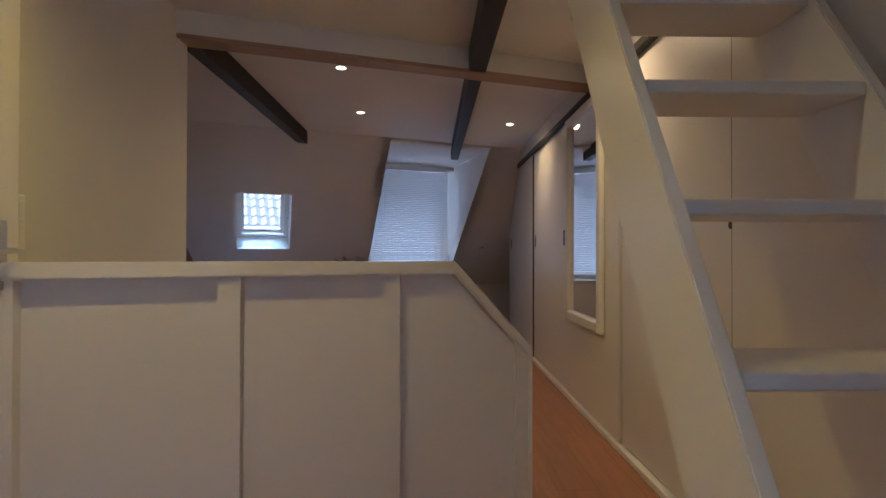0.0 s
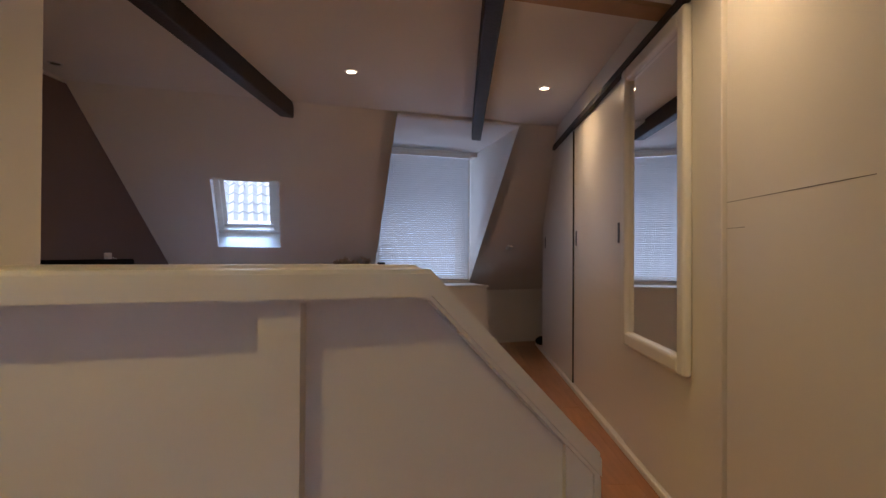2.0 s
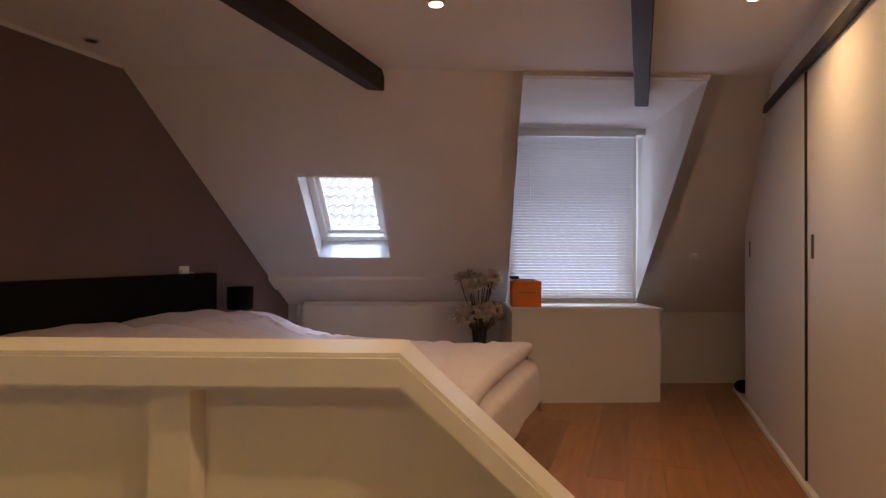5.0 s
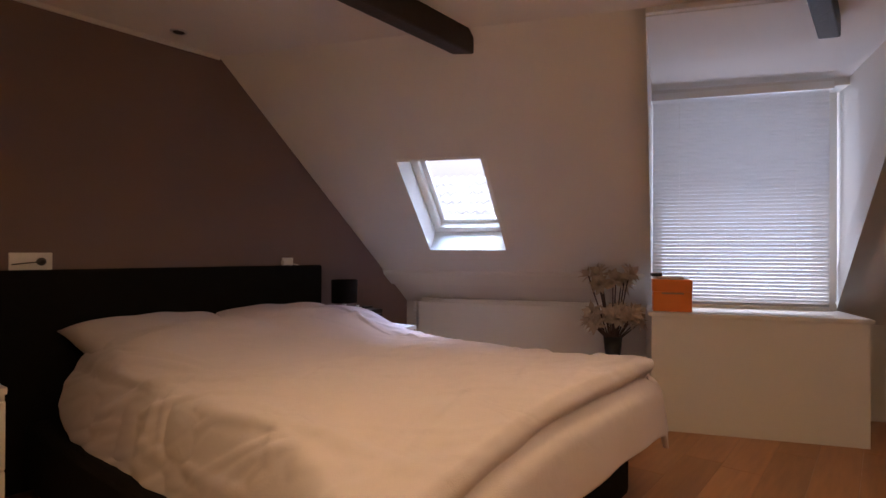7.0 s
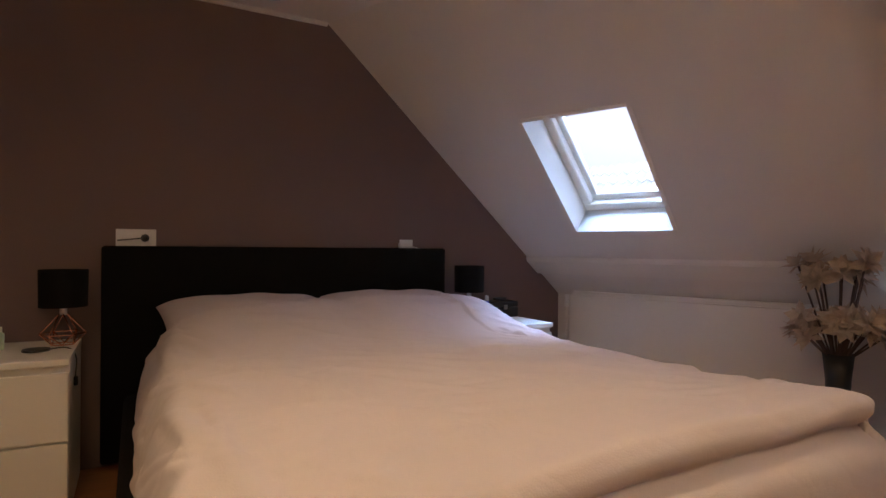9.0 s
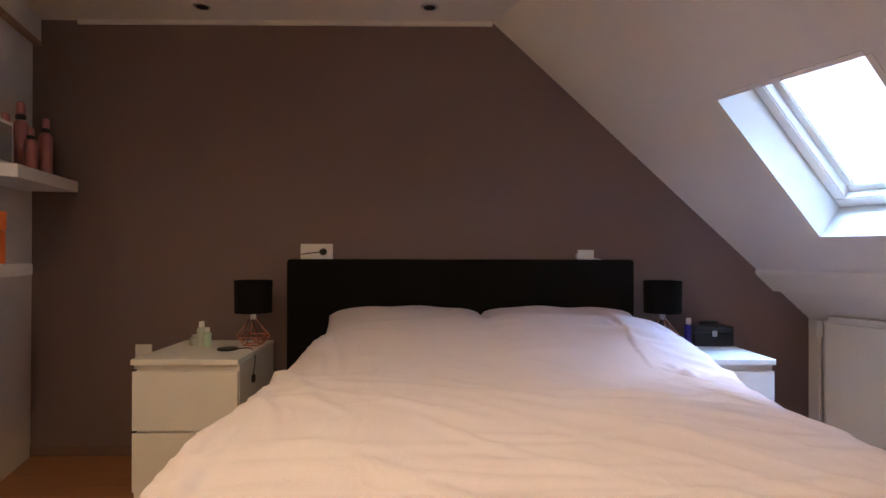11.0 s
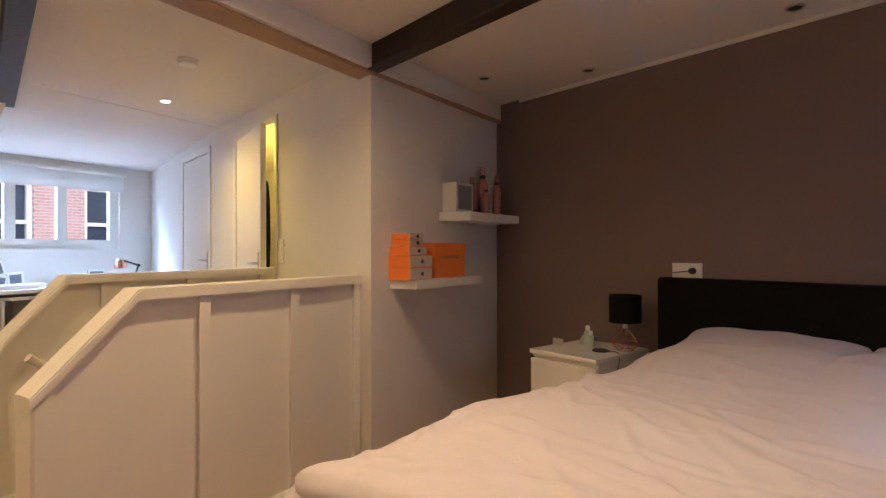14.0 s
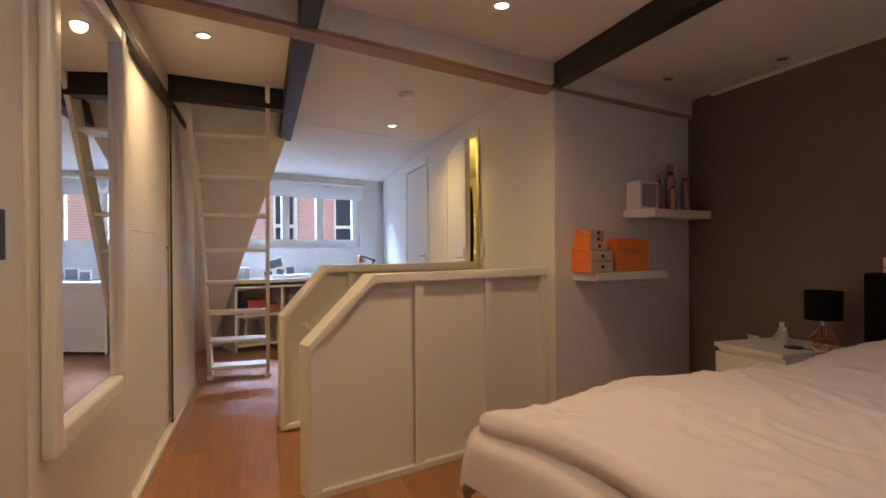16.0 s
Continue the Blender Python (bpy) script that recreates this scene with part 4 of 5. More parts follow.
# ---------------------------------------------------------------- dried flowers
def flowers():
    base = R(1.955, 6.66, 0.0)
    root = thing("dried_flowers", "tall dark vase with two tiers of pale dried flowers", "flower vase", "", tuple(base))
    part("vase", lathe(bmesh.new(), [(0.002, 0.0), (0.075, 0.0), (0.08, 0.02), (0.045, 0.2), (0.05, 0.42), (0.062, 0.54), (0.055, 0.535), (0.03, 0.45)], 24), M_DARK, root, "dark tapered vase", smooth=True)
    petal = mat("dried_petal", (0.50, 0.40, 0.30), 0.8, vary=0.35, scale=30, bump=0.2)
    stem = mat("dried_stem", (0.09, 0.055, 0.045), 0.8, vary=0.3, scale=30)
    rng = random.Random(4)
    for tier, (zc, rad_, n) in enumerate(((0.900, 0.155, 13), (0.655, 0.165, 22))):
        for k in range(n):
            a = 2 * math.pi * k / n + rng.uniform(-0.25, 0.25)
            r = rad_ * rng.uniform(0.45, 1.05)
            c = Vector((r * math.cos(a), r * math.sin(a), zc + 0.05 * (1 - r / rad_) + rng.uniform(-0.05, 0.045)))
            part("stem", cyl(bmesh.new(), (0.02 * math.cos(a), 0.02 * math.sin(a), 0.5), c, 0.0045, n=5), stem, root)
            bm = bmesh.new()
            up = Vector((math.cos(a), math.sin(a), rng.uniform(0.3, 1.4))).normalized()
            q0 = up.to_track_quat('Z', 'Y').to_matrix().to_4x4()
            for ring, (m_, op) in enumerate(((4, 0.35), (6, 0.95), (6, 1.5))):
                for i in range(m_):
                    b = 2 * math.pi * (i + 0.5 * ring) / m_ + rng.uniform(-0.25, 0.25)
                    ln = rng.uniform(0.052, 0.085)
                    tip_op = op + rng.uniform(-0.2, 0.2)
                    dirv = Vector((math.cos(b) * math.sin(tip_op), math.sin(b) * math.sin(tip_op), math.cos(tip_op)))
                    side = Vector((-math.sin(b), math.cos(b), 0)) * ln * 0.30
                    mid = dirv * ln * 0.5 + Vector((0, 0, 0.004))
                    tip = dirv * ln + Vector((math.cos(b), math.sin(b), -0.6)) * 0.010
                    vs_ = [bm.verts.new(Matrix.Translation(c) @ q0 @ v_) for v_ in (Vector((0, 0, 0)), mid - side, tip, mid + side, mid - dirv * 0.002 + Vector((0, 0, -0.006)))]
                    bm.faces.new((vs_[0], vs_[1], vs_[4]))
                    bm.faces.new((vs_[1], vs_[2], vs_[4]))
                    bm.faces.new((vs_[2], vs_[3], vs_[4]))
                    bm.faces.new((vs_[3], vs_[0], vs_[4]))
            part("blossom", bm, petal, root)


flowers()

# ---------------------------------------------------------------- front of the attic: dormer, desk, ladder, doors
FV = -1.42
fb_ = bmesh.new()
solid(fb_, [R(-3.2, fv - 0.02, CEIL + 0.002), R(1.02, fv - 0.02, CEIL + 0.002), R(1.02, FV - 0.2, 2.10), R(-3.2, FV - 0.2, 2.10)], (0, 0, 0.1))
structure("ceiling_front", fb_, M_CEIL, "white dormer ceiling at the front", "ceiling")
fb_ = bmesh.new()
solid(fb_, [R(1.02, -1.6, -0.32), R(3.4, -1.6, -0.32), R(3.4, 2.4, 3.68), R(1.02, 2.4, 3.68)], Vector((SU, -CU, 1)) * 0.12)
structure("roof_slope_front", fb_, M_WALL, "white sloping ceiling beside the front dormer", "ceiling")
fb_ = bmesh.new()
solid(fb_, [R(1.02, 0.95, 2.3), R(1.02, 0.93, 2.215), R(1.02, -1.4, -0.1), R(1.02, FV - 0.15, -0.1), R(1.02, FV - 0.15, 2.3)], (R(1, 0) - R(0, 0)) * 0.06)
structure("wall_front_dormer", fb_, M_WALL, "white cheek of the front dormer", "wall")
fb_ = bmesh.new()
W0, W1, WZ0, WZ1 = -1.06, 0.98, 1.17, 1.98
dv = R(0, -0.14) - R(0, 0)
for a, b, c, d in ((-3.2, 1.02, -0.2, WZ0), (-3.2, 1.02, WZ1, 2.3), (-3.2, W0, WZ0, WZ1), (W1, 1.02, WZ0, WZ1)):
    solid(fb_, [R(a, FV, c), R(b, FV, c), R(b, FV, d), R(a, FV, d)], dv)
structure("wall_front", fb_, M_WALL, "white front wall with a wide window", "wall")
window_frame("window_3", W0, W1, FV - 0.09, WZ0, WZ1, [-0.46, 0.02, 0.5], "wide white framed front window", 0.10)
bm = bmesh.new()
solid(bm, [R(W0 - 0.03, FV - 0.02, WZ0 - 0.03), R(W1 + 0.02, FV - 0.02, WZ0 - 0.03), R(W1 + 0.02, FV - 0.02, WZ0), R(W0 - 0.03, FV - 0.02, WZ0)], R(0, 0.06) - R(0, 0))
structure("window_sill_front", bm, M_GLOSS, "white front window sill", "window sill")
M_CLOTH = bpy.data.materials.new("white_blind_cloth")
M_CLOTH.use_nodes = True
_nt = M_CLOTH.node_tree
_nt.nodes["Principled BSDF"].inputs["Base Color"].default_value = (0.82, 0.82, 0.80, 1)
_nt.nodes["Principled BSDF"].inputs["Roughness"].default_value = 0.9
_tl = _nt.nodes.new("ShaderNodeBsdfTranslucent")
_tl.inputs[0].default_value = (0.85, 0.85, 0.83, 1)
_wv = _nt.nodes.new("ShaderNodeTexNoise")
_wv.inputs["Scale"].default_value = 260
_bq = _nt.nodes.new("ShaderNodeBump")
_bq.inputs["Strength"].default_value = 0.15
_nt.links.new(_wv.outputs[0], _bq.inputs["Height"])
_nt.links.new(_bq.outputs[0], _nt.nodes["Principled BSDF"].inputs["Normal"])
_mx = _nt.nodes.new("ShaderNodeMixShader")
_mx.inputs[0].default_value = 0.6
_nt.links.new(_nt.nodes["Principled BSDF"].outputs[0], _mx.inputs[1])
_nt.links.new(_tl.outputs[0], _mx.inputs[2])
_nt.links.new(_mx.outputs[0], _nt.nodes["Material Output"].inputs[0])
rbl = thing("roller_blind", "half raised white roller blind above the front window", "blind")
part("roller", cyl(bmesh.new(), R(W0 - 0.05, FV + 0.03, 2.02), R(W1, FV + 0.03, 2.02), 0.022), M_MELA, rbl)
bm = bmesh.new()
solid(bm, [R(W0 - 0.03, FV + 0.03, 1.83), R(W1 - 0.02, FV + 0.03, 1.83), R(W1 - 0.02, FV + 0.03, 2.02), R(W0 - 0.03, FV + 0.03, 2.02)], R(0, 0.003) - R(0, 0))
part("cloth", bm, M_CLOTH, rbl)
bm = bmesh.new()
solid(bm, [R(W0 - 0.03, FV + 0.025, 1.815), R(W1 - 0.02, FV + 0.025, 1.815), R(W1 - 0.02, FV + 0.025, 1.83), R(W0 - 0.03, FV + 0.025, 1.83)], R(0, 0.012) - R(0, 0))
part("bottom_bar", bm, M_MELA, rbl)

# desk along the front wall
dk = thing("desk", "long white built-in desk top under the front window", "desk")
bm = bmesh.new()
solid(bm, [R(-1.3, FV + 0.01, 0.76), R(1.0, FV + 0.01, 0.76), R(1.0, FV + 0.62, 0.76), R(-1.25, FV + 0.62, 0.76)], (0, 0, 0.035))
part("desk_top", bm, M_MELA, dk)
for u in (-0.85, -0.05):
    bm = bmesh.new()
    solid(bm, [R(u, FV + 0.05, 0), R(u + 0.03, FV + 0.05, 0), R(u + 0.03, FV + 0.05, 0.76), R(u, FV + 0.05, 0.76)], R(0, 0.5) - R(0, 0))
    part("side_panel", bm, M_MELA, dk)
bm = bmesh.new()
solid(bm, [R(-0.82, FV + 0.53, 0.03), R(-0.05, FV + 0.53, 0.03), R(-0.05, FV + 0.53, 0.76), R(-0.82, FV + 0.53, 0.76)], R(0, 0.018) - R(0, 0))
part("front_panel", bm, M_WALL, dk)
un = thing("shelf_unit", "low white open shelf unit under the desk", "shelf unit")
for u in (0.05, 0.32, 0.86):
    bm = bmesh.new()
    solid(bm, [R(u, FV + 0.15, 0), R(u + 0.03, FV + 0.15, 0), R(u + 0.03, FV + 0.15, 0.72), R(u, FV + 0.15, 0.72)], R(0, 0.42) - R(0, 0))
    part("upright", bm, M_MELA, un)
for zz in (0.05, 0.38, 0.70):
    bm = bmesh.new()
    solid(bm, [R(0.05, FV + 0.15, zz), R(0.89, FV + 0.15, zz), R(0.89, FV + 0.15, zz + 0.03), R(0.05, FV + 0.15, zz + 0.03)], R(0, 0.42) - R(0, 0))
    part("shelf_board", bm, M_MELA, un)
bm = bmesh.new()
box(bm, -0.11, 0.11, -0.13, 0.13, 0, 0.15, 0.006)
ob = part("storage_box", bm, mat("red_card", (0.45, 0.06, 0.05), 0.6))
ob.matrix_world = Matrix.Translation(R(0.62, FV + 0.40, 0.411)) @ pose(0, 0, 0, 0, 0, 21.8)
tagged(ob, "red cardboard storage box on the shelf unit", "box")
ob = part("binder", boxed(-0.03, 0.03, -0.12, 0.12, 0, 0.26, 0.004), M_DARK)
ob.matrix_world = Matrix.Translation(R(0.80, FV + 0.40, 0.411)) @ pose(0, 0, 0, 0, 0, 21.8)
tagged(ob, "dark ring binder standing on the shelf unit", "binder")


def photo_frame(u, v, w, h, rz):
    root = thing("photo_frame", "small standing picture frame in white on the desk", "picture frame", "frames on the desk", tuple(R(u, v, 0.7955)), 21.8 + rz)
    f = bmesh.new()
    box(f, -w / 2, w / 2, -0.008, 0.008, 0, h, 0.003)
    o = part("frame", f, M_MELA, root)
    part("picture", boxed(-w / 2 + 0.018, w / 2 - 0.018, 0.0085, 0.0105, 0.018, h - 0.018), mat("grey_photograph", (0.22, 0.23, 0.25), 0.3, vary=0.6, scale=25), root, "grey photograph")
    part("stand", boxed(-0.015, 0.015, -0.05, -0.009, 0, 0.01), M_MELA, root)


for u, v, w, h, rz in ((-0.45, FV + 0.3, 0.16, 0.12, 5), (-0.66, FV + 0.24, 0.17, 0.15, -6), (-0.82, FV + 0.2, 0.12, 0.12, 10)):
    photo_frame(u, v, w, h, rz)
M_PHOTO = mat("dark_photograph", (0.16, 0.17, 0.20), 0.3, vary=0.7, scale=22)
cf = thing("collage_frame", "white collage picture frame of small tilted panels on the desk", "picture frame", "", tuple(R(0.26, FV + 0.30, 0.7955)), 21.8)
for dx, zc, w, h, roll in ((0.05, 0.175, 0.20, 0.14, 14), (0.14, 0.055, 0.14, 0.10, 0), (-0.01, 0.075, 0.13, 0.11, -12), (-0.14, 0.085, 0.14, 0.13, 5)):
    m = pose(dx, 0.012 * (roll > 10), zc, 0, roll, 0)
    pn = part("panel", box(bmesh.new(), -w / 2, w / 2, -0.008, 0.008, -h / 2, h / 2, 0.003, m=m), M_MELA, cf)
    part("picture", box(bmesh.new(), -w / 2 + 0.022, w / 2 - 0.022, 0.0085, 0.0105, -h / 2 + 0.022, h / 2 - 0.022, m=m), M_PHOTO, pn, "dark photograph")
part("foot", boxed(-0.2, 0.2, -0.03, 0.03, 0.0, 0.006, 0.002), M_MELA, cf)
ob = part("desk_tray", boxed(-0.24, 0.24, -0.05, 0.05, 0, 0.045, 0.006), M_PLASTIC)
ob.matrix_world = Matrix.Translation(R(0.20, FV + 0.47, 0.7955)) @ pose(0, 0, 0, 0, 0, 21.8)
tagged(ob, "long slim white box lying on the desk", "box")
ac = thing("storage_tub", "clear storage tub with a lid on the desk", "tub", "", tuple(R(0.78, FV + 0.32, 0.7955)), 21.8)
o = part("body", boxed(-0.12, 0.12, -0.08, 0.08, 0.001, 0.13, 0.01), M_GLASS, ac, "clear plastic body")
part("lid", boxed(-0.124, 0.124, -0.084, 0.084, 0.131, 0.14, 0.003), M_PLASTIC, ac)
stl = thing("step_stool", "small white wooden step stool under the desk", "stool", "", tuple(R(0.62, FV + 0.40, 0.081)), 21.8)
part("seat", boxed(-0.13, 0.13, -0.09, 0.09, 0.255, 0.275, 0.004), M_MELA, stl)
for sx in (-1, 1):
    bm = bmesh.new()
    solid(bm, [(sx * 0.13, -0.08, 0.0), (sx * 0.15, -0.08, 0.0), (sx * 0.115, -0.08, 0.2545), (sx * 0.095, -0.08, 0.2545)], (0, 0.16, 0))
    part("leg", bm, M_MELA, stl)
ob = part("storage_box", box(bmesh.new(), -0.07, 0.07, -0.11, 0.11, 0, 0.10, 0.005), mat("faded_pink_card", (0.45, 0.16, 0.14), 0.6))
ob.matrix_world = Matrix.Translation(R(0.42, FV + 0.40, 0.411)) @ pose(0, 0, 0, 0, 0, 21.8)
tagged(ob, "small faded pink cardboard box on the shelf unit", "box")
dl_ = thing("desk_lamp", "small jointed desk lamp with a metal shade", "lamp", "", tuple(R(-1.0, FV + 0.35, 0.7955)))
part("base", lathe(bmesh.new(), [(0.002, 0), (0.075, 0), (0.076, 0.016), (0.02, 0.024)], 20), M_DARK, dl_)
part("lower_arm", cyl(bmesh.new(), (0, 0, 0.018), (-0.05, 0.02, 0.19), 0.010, n=8), M_DARK, dl_)
part("joint", cyl(bmesh.new(), (-0.05, 0.0, 0.19), (-0.05, 0.04, 0.19), 0.018, n=12), M_DARK, dl_)
part("upper_arm", cyl(bmesh.new(), (-0.05, 0.02, 0.19), (0.10, 0.05, 0.245), 0.010, n=8), M_DARK, dl_)
part("shade", lathe(bmesh.new(), [(0.065, 0.0), (0.06, 0.035), (0.032, 0.085), (0.014, 0.10), (0.022, 0.08), (0.061, 0.0)], 20, pose(0.13, 0.06, 0.165, 0, 12, 0)), M_COPPER, dl_)

# ladder to the loft
lad = thing("loft_ladder", "steep white painted wooden ladder up to the loft", "ladder")
LX0, LX1, LY, LK = 0.79, 1.275, 0.563, 0.66


def rail(x):
    bm = bmesh.new()
    w = 0.26
    solid(bm, [(x, LY - 0.02, 0), (x, LY - 0.02 + w, 0), (x, LY - 0.02 + w + LK * 2.26, 2.26), (x, LY - 0.02 + LK * 2.26, 2.26)], (0.028, 0, 0))
    bmesh.ops.bevel(bm, geom=list(bm.edges), offset=0.003, segments=2, affect='EDGES')
    part("stringer", bm, M_GLOSS, lad)


rail(LX0)
rail(LX1)
for i in range(1, 10):
    zt = 0.26 * i - 0.15
    y0 = LY + LK * zt - 0.018
    part("tread", boxed(LX0 + 0.0285, LX1 - 0.0005, y0, y0 + 0.20, zt - 0.028, zt, 0.004), M_GLOSS, lad)
for x in (LX0, LX1):
    part("foot_bracket", boxed(x - 0.012, x + 0.04, LY + 0.23, LY + 0.27, 0, 0.03, 0.004), M_PLASTIC, lad)
# hatch trimmer and loft
bm = bmesh.new()
prism(bm, [(0.705, 2.06), (EAST, 2.20), (EAST, 2.32), (0.705, 2.18)], 2.085, CEIL + 0.14)
tagged(part("hatch_trimmer", bm, M_BEAM), "dark stained trimmer beam at the loft hatch", "beam", "ceiling beams")
lf = bmesh.new()
box(lf, 0.55, 0.65, -0.5, 2.4, CEIL + 0.101, 3.3)
box(lf, 0.55, 2.2, 2.4, 2.5, CEIL + 0.101, 3.3)
structure("wall_loft", lf, M_WALL, "plain loft walls above the hatch", "wall")
structure("ceiling_loft", boxed(0.5, 2.2, -1.0, 2.5, 3.3, 3.36), M_CEIL, "plain loft ceiling", "ceiling")


# doors in the stair wall
def door(name, y0, y1, ang, label):
    root = thing(name, label, "door", "", (-0.835, y0, 0), -ang)
    root["kind"] = "structure"
    w = y1 - y0 - 0.006
    leaf = part("leaf", boxed(-0.02, 0.02, 0.003, w, 0.006, 2.03, 0.003), M_DOOR, root)
    h = part("handle_plate", boxed(0.0205, 0.026, w - 0.075, w - 0.04, 0.96, 1.14, 0.003), M_CHROME, root)
    part("handle", cyl(cyl(bmesh.new(), (0.024, w - 0.058, 1.06), (0.065, w - 0.058, 1.06), 0.008, n=10), (0.062, w - 0.055, 1.06), (0.062, w - 0.18, 1.06), 0.008, n=10), M_CHROME, root, "steel lever handle")
    return root


door("door_1", D1A, D1B, 0, "closed white flush door with a steel lever handle")
door("door_2", D2A, D2B, 7.5, "white gloss door left slightly ajar")
for k, (y0, y1) in enumerate(((D1A, D1B), (D2A, D2B))):
    bm = bmesh.new()
    for a, b, c, d in ((y0 - 0.06, y0, 0, 2.10), (y1, y1 + 0.045, 0, 2.10), (y0, y1, 2.04, 2.10)):
        box(bm, -0.8195, -0.806, a, b, c, d, 0.003)
    structure("door_frame_%d" % (k + 1), bm, M_GLOSS, "white painted door frame", "door frame")
# the lit side room behind the door that stands ajar
d = bpy.data.lights.new("bathroom_lamp", 'POINT')
d.energy, d.color, d.shadow_soft_size = 60, (1.0, 0.74, 0.10), 0.08
new("bathroom_lamp", d).location = (-1.5, 1.3, 2.05)
bl = thing("ceiling_lamp", "warm yellow glowing lamp globe in the side room", "lamp", "", (-1.5, 1.3, 2.19))
part("globe", lathe(bmesh.new(), [(0.002, -0.06), (0.04, -0.055), (0.06, -0.02), (0.05, 0.0)], 20), M_BULB, bl)
structure("ceiling_side", boxed(-2.2, -0.94, -2.2, 2.62, CEIL + 0.001, CEIL + 0.05), M_CEIL, "plain ceiling of the side room", "ceiling")
rb_ = bmesh.new()
outline = [(0.66, 0.95), (0.765, 0.93), (0.76, 1.05), (0.78, 1.2), (0.775, 1.36), (0.765, 1.5), (0.745, 1.6), (0.71, 1.66), (0.66, 1.6)]
solid(rb_, [(-0.06, y - 0.055, z) for y, z in outline], (0.039, 0, 0))
bmesh.ops.bevel(rb_, geom=list(rb_.edges), offset=0.01, segments=2, affect='EDGES')
robe = part("bath_robe", rb_, M_BLACK)
robe.matrix_world = pose(-0.835, D2A, 0, 0, 0, -7.5)
tagged(robe, "dark robe hanging behind the open door", "robe")


tr_ = thing("towel_radiator", "white ladder towel radiator on the side room wall", "radiator")
for y in (-1.25, -0.25):
    part("upright", cyl(bmesh.new(), (-2.0, y, 0.5), (-2.0, y, 1.62), 0.016, n=10), M_GLOSS, tr_)
for i in range(17):
    part("bar", cyl(bmesh.new(), (-2.0, -1.25, 0.54 + 0.065 * i), (-2.0, -0.25, 0.54 + 0.065 * i), 0.014, n=8), M_GLOSS, tr_)
for y in (-1.15, -0.35):
    part("bracket", cyl(bmesh.new(), (-2.051, y, 1.5), (-2.0, y, 1.5), 0.010, n=8), M_GLOSS, tr_)


def switch_plate(y, zc, n):
    root = thing("light_switch", "cream double light switch beside the door", "switch", "", (-0.82, y, zc))
    part("plate", boxed(0, 0.010, -0.04, 0.04, -0.04 * n, 0.04 * n, 0.003), M_PLASTIC, root)
    for i in range(n):
        c = (i - (n - 1) / 2) * 0.071
        part("rocker", boxed(0.0102, 0.0145, -0.028, 0.028, c - 0.028, c + 0.028, 0.003), M_PLASTIC, root)


switch_plate(1.99, 1.145, 2)
sd = thing("smoke_detector", "round white smoke detector on the ceiling", "smoke detector", "", (-0.12, 2.34, CEIL))
part("base", lathe(bmesh.new(), [(0.055, 0.001), (0.056, -0.012), (0.045, -0.03), (0.02, -0.034)], 28), M_PLASTIC, sd)
# hand rail inside the stairwell
hr = thing("handrail", "white handrail on the inner side of the stair wall", "handrail")
p0, p1 = Vector((0.60, near_s(0.60) + 0.135, 0.66)), Vector((-0.6, near_s(-0.6) + 0.135, -0.35))
part("rail", cyl(bmesh.new(), p0, p1, 0.02, n=12), M_GLOSS, hr)
for f in (0.06, 0.8):
    q = p0.lerp(p1, f)
    part("bracket", cyl(bmesh.new(), q, q + Vector((0, -0.05, -0.03)), 0.007, n=8), M_CHROME, hr)
# baseboards
bb = bmesh.new()
box(bb, WEST + 0.0005, WEST + 0.012, far_n(WEST) + 0.01, 3.5, 0, 0.05, 0.002)
structure("baseboard", bb, mat("brown_skirting", (0.17, 0.10, 0.075), 0.5, vary=0.1), "low brown skirting along the bed wall", "baseboard")
bb = bmesh.new()
solid(bb, [on_wall(0.01, 0.0005, 0), on_wall(1.33, 0.0005, 0), on_wall(1.33, 0.0005, 0.05), on_wall(0.01, 0.0005, 0.05)], SN * 0.011)
structure("baseboard_shelf_wall", bb, M_GLOSS, "low white skirting under the shelves", "baseboard")
bb = bmesh.new()
solid(bb, [(WEST + 0.001, far_n(WEST) + 0.25, CEIL - 0.022), (WEST + 0.001, 5.06, CEIL - 0.022), (WEST + 0.001, 5.06, CEIL - 0.001), (WEST + 0.001, far_n(WEST) + 0.25, CEIL - 0.001)], (0.015, 0, 0))
structure("trim_ceiling", bb, M_WALL, "thin white ceiling edge trim over the bed wall", "trim")

# ---------------------------------------------------------------- outside
gr = bmesh.new()
box(gr, -400, 400, -400, 400, -6.3, -6.2)
structure("ground", gr, mat("street_ground", (0.16, 0.15, 0.14), 0.9, vary=0.3, scale=0.4), "grey street level ground", "ground")


def brick_material():
    m = mat("brick_wall", (0.38, 0.14, 0.09), 0.85, vary=0.15, bump=0.1)
    nt = m.node_tree
    br = nt.nodes.new("ShaderNodeTexBrick")
    br.inputs["Color1"].default_value, br.inputs["Color2"].default_value, br.inputs["Mortar"].default_value = (0.56, 0.31, 0.26, 1), (0.50, 0.26, 0.21, 1), (0.56, 0.50, 0.46, 1)
    br.inputs["Scale"].default_value, br.inputs["Brick Width"].default_value, br.inputs["Row Height"].default_value, br.inputs["Mortar Size"].default_value = 1.0, 0.21, 0.065, 0.008
    tc = nt.nodes.new("ShaderNodeTexCoord")
    mp = nt.nodes.new("ShaderNodeMapping")
    mp.inputs["Rotation"].default_value = (radians(90), 0, 0)
    nt.links.new(tc.outputs["Object"], mp.inputs[0])
    nt.links.new(mp.outputs[0], br.inputs["Vector"])
    nt.links.new(br.outputs[0], nt.nodes["Principled BSDF"].inputs["Base Color"])
    return m


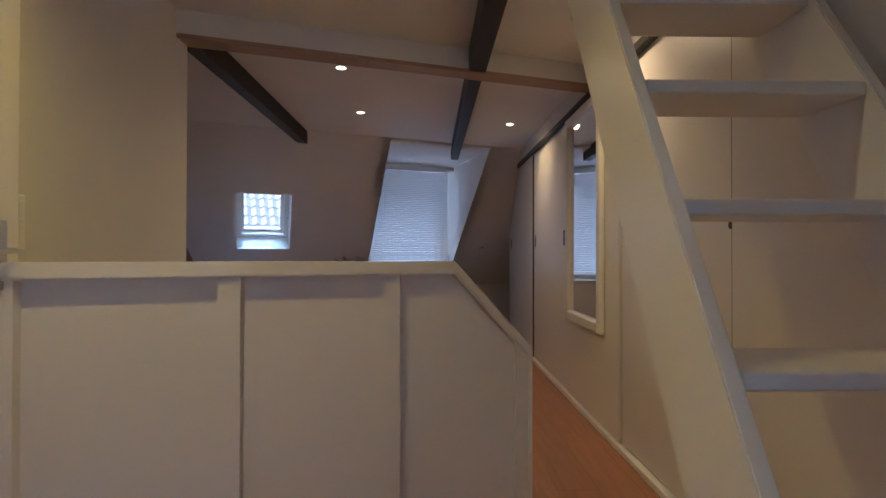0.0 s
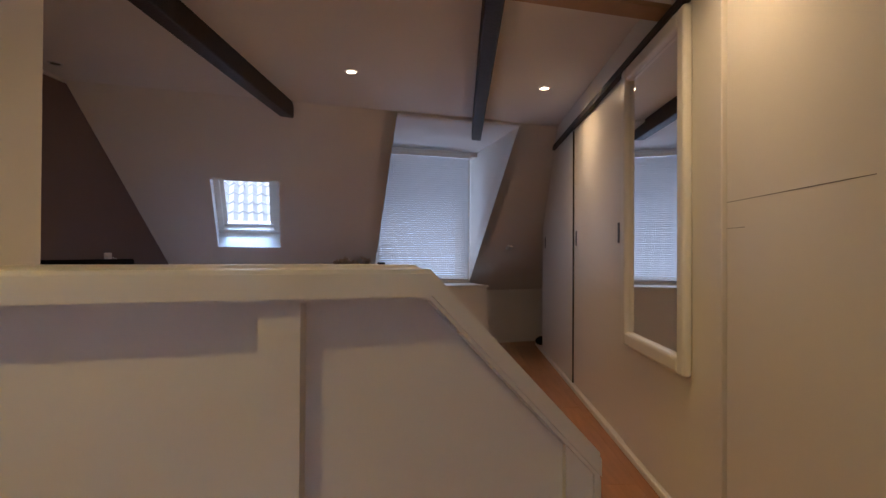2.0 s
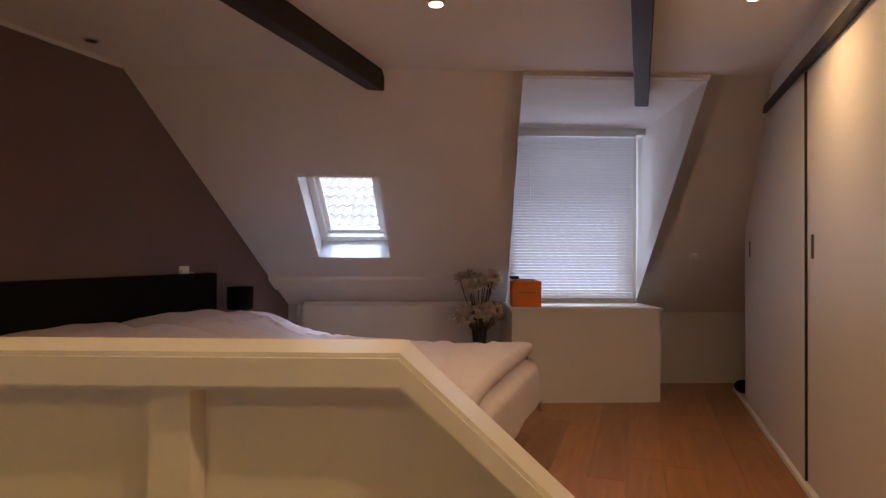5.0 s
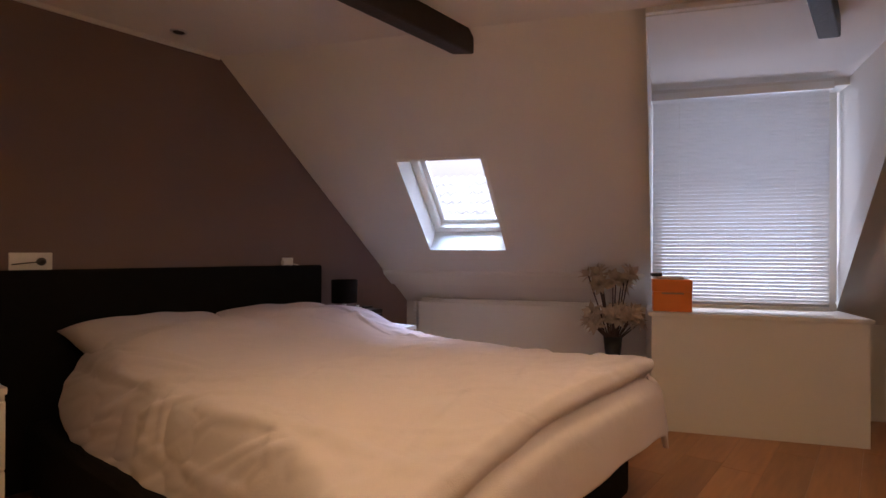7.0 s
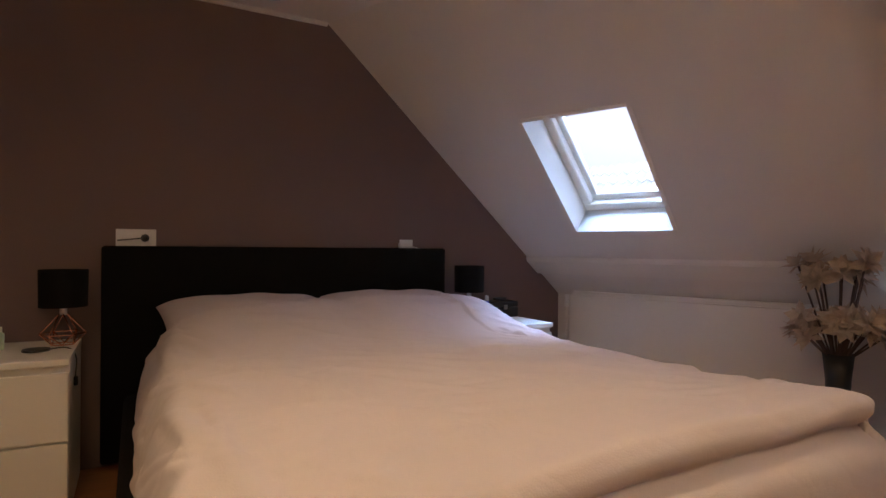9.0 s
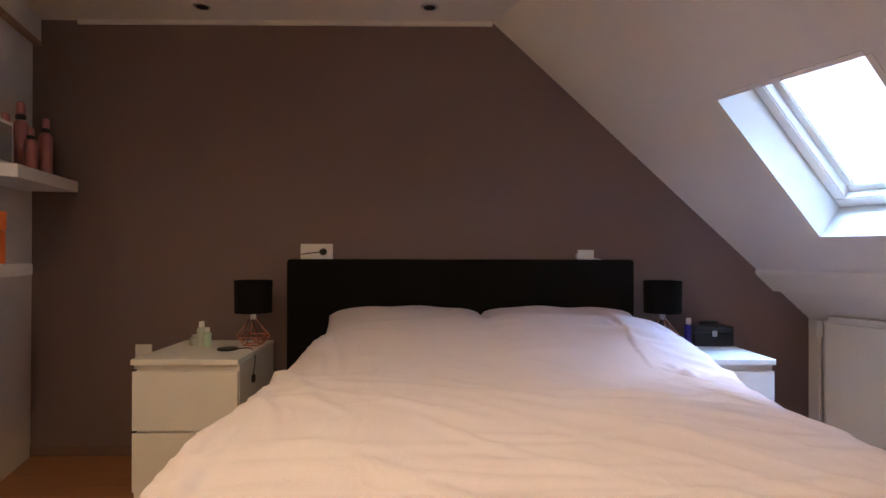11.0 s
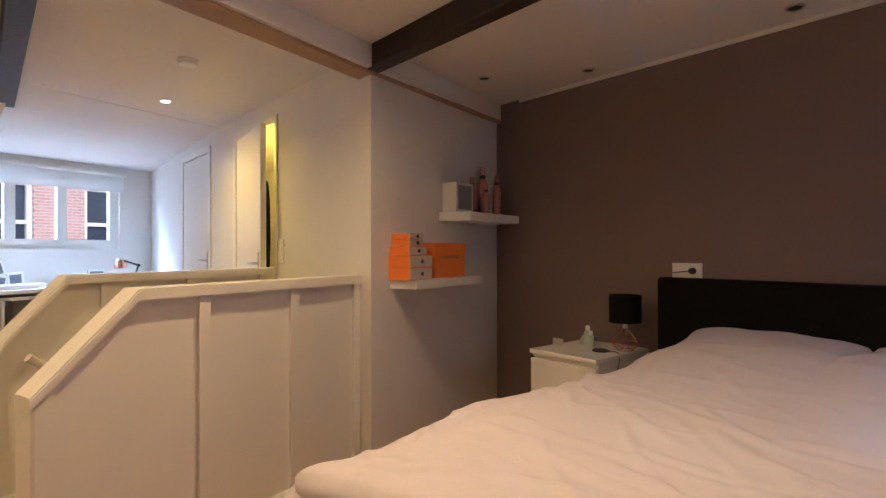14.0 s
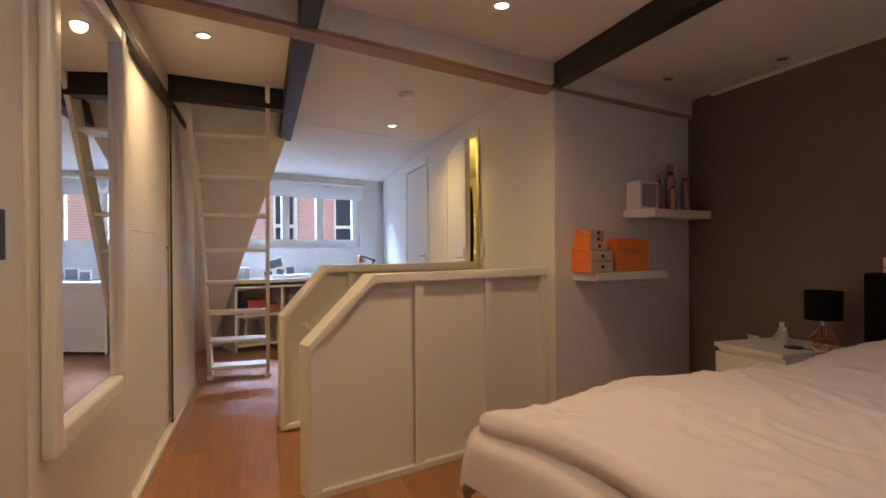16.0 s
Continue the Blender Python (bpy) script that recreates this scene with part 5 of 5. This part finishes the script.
def neighbour():
    root = thing("brick_house", "red brick house across the street with white windows", "house", "", tuple(R(0, -8.0, 0)), 21.8)
    holes = [(-4.95, -4.25), (-3.25, -2.55), (-1.15, -0.45), (0.55, 1.25), (2.6, 3.3)]
    bm = bmesh.new()
    xs = [-8] + [x for h in holes for x in h] + [8]
    for i in range(len(xs) - 1):
        if i % 2 == 0:
            box(bm, xs[i], xs[i + 1], -0.3, 0, -6.2, 5)
        else:
            box(bm, xs[i], xs[i + 1], -0.3, 0, -6.2, 0.9)
            box(bm, xs[i], xs[i + 1], -0.3, 0, 2.6, 5)
    part("wall", bm, brick_material(), root)
    part("roof", boxed(-8.2, 8.2, -3, 0.3, 5.0, 5.3), M_DARK, root)
    for a, b in holes:
        f = bmesh.new()
        for c in ((a, a + 0.1, 0.9, 2.6), (b - 0.1, b, 0.9, 2.6), (a + 0.1, b - 0.1, 0.9, 1.0), (a + 0.1, b - 0.1, 2.5, 2.6), (a + 0.1, b - 0.1, 1.7, 1.78)):
            box(f, c[0], c[1], -0.2, -0.08, c[2], c[3])
        w_ = part("window", f, M_GLOSS, root)
        part("pane", boxed(a + 0.1, b - 0.1, -0.18, -0.16, 1.0, 2.5), mat("dark_pane", (0.05, 0.06, 0.08), 0.1, bump=0), w_)


neighbour()


def tiled_roof():
    """Pantiled roof seen through the roof window."""
    root = thing("tiled_roof_house", "house behind with a grey pantiled roof", "house", "", tuple(R(0.3, 13.0, -3.0)), 21.8)
    part("wall", boxed(-7, 7, 0.3, 6, -3.2, 3.0), M_WALL, root)
    bm = bmesh.new()
    cols, rows_ = 60, 13
    for r_ in range(rows_):
        prev = None
        for c_ in range(cols * 4 + 1):
            x = -6.8 + 13.6 * c_ / (cols * 4)
            wv = 0.04 * math.sin(2 * math.pi * c_ / 4)
            a = bm.verts.new((x, 0.30 * r_ - 0.02, 2.7 + 0.26 * r_ + wv + 0.03))
            b = bm.verts.new((x, 0.30 * (r_ + 1) + 0.04, 2.7 + 0.26 * (r_ + 1) + wv))
            if prev:
                bm.faces.new((prev[0], a, b, prev[1]))
            prev = (a, b)
    o = part("roof", bm, mat("grey_pantile", (0.46, 0.52, 0.56), 0.7, vary=0.2, scale=5, bump=0.2), root)
    so = o.modifiers.new("thick", 'SOLIDIFY')
    so.thickness = 0.02


tiled_roof()

# ---------------------------------------------------------------- floor planks
def planks():
    w, ln = 0.19, 1.28
    rng = random.Random(2)
    cut = {}
    for ix in range(-12, 9):
        x0 = ix * w
        y = -1.7 + rng.uniform(0, ln) - ln
        while y < 8.4:
            y1 = y + ln
            segs = [(max(y, -1.6), min(y1, 8.2))]
            xm0, xm1 = x0, x0 + w
            if xm1 > STAIR_X0 - 0.15 and xm0 < STAIR_X1:
                a, b = min(near_s(xm0), near_s(xm1)) + 0.05, max(far_n(xm0), far_n(xm1)) - 0.05
                segs = [(s0, min(s1, a)) for s0, s1 in segs] + [(max(s0, b), s1) for s0, s1 in segs]
            if xm1 < -0.95:
                segs = [(max(s0, 2.55), s1) for s0, s1 in segs]
            if xm0 > 1.36:
                segs = []
            for s0, s1 in segs:
                if s1 - s0 < 0.05:
                    continue
                key = round(s1 - s0, 3)
                if key not in cut:
                    bm = bmesh.new()
                    bx = box(bm, 0.0004, w - 0.0004, 0.0004, key - 0.0004, -0.0115, 0.0, 0.0008, 1)
                    me = bpy.data.meshes.new("plank")
                    bm.to_mesh(me)
                    bm.free()
                    me.materials.append(M_FLOOR)
                    cut[key] = me
                o = new("plank", cut[key])
                o.parent = floor
                o.location = (x0, s0, 0)
            y = y1


planks()
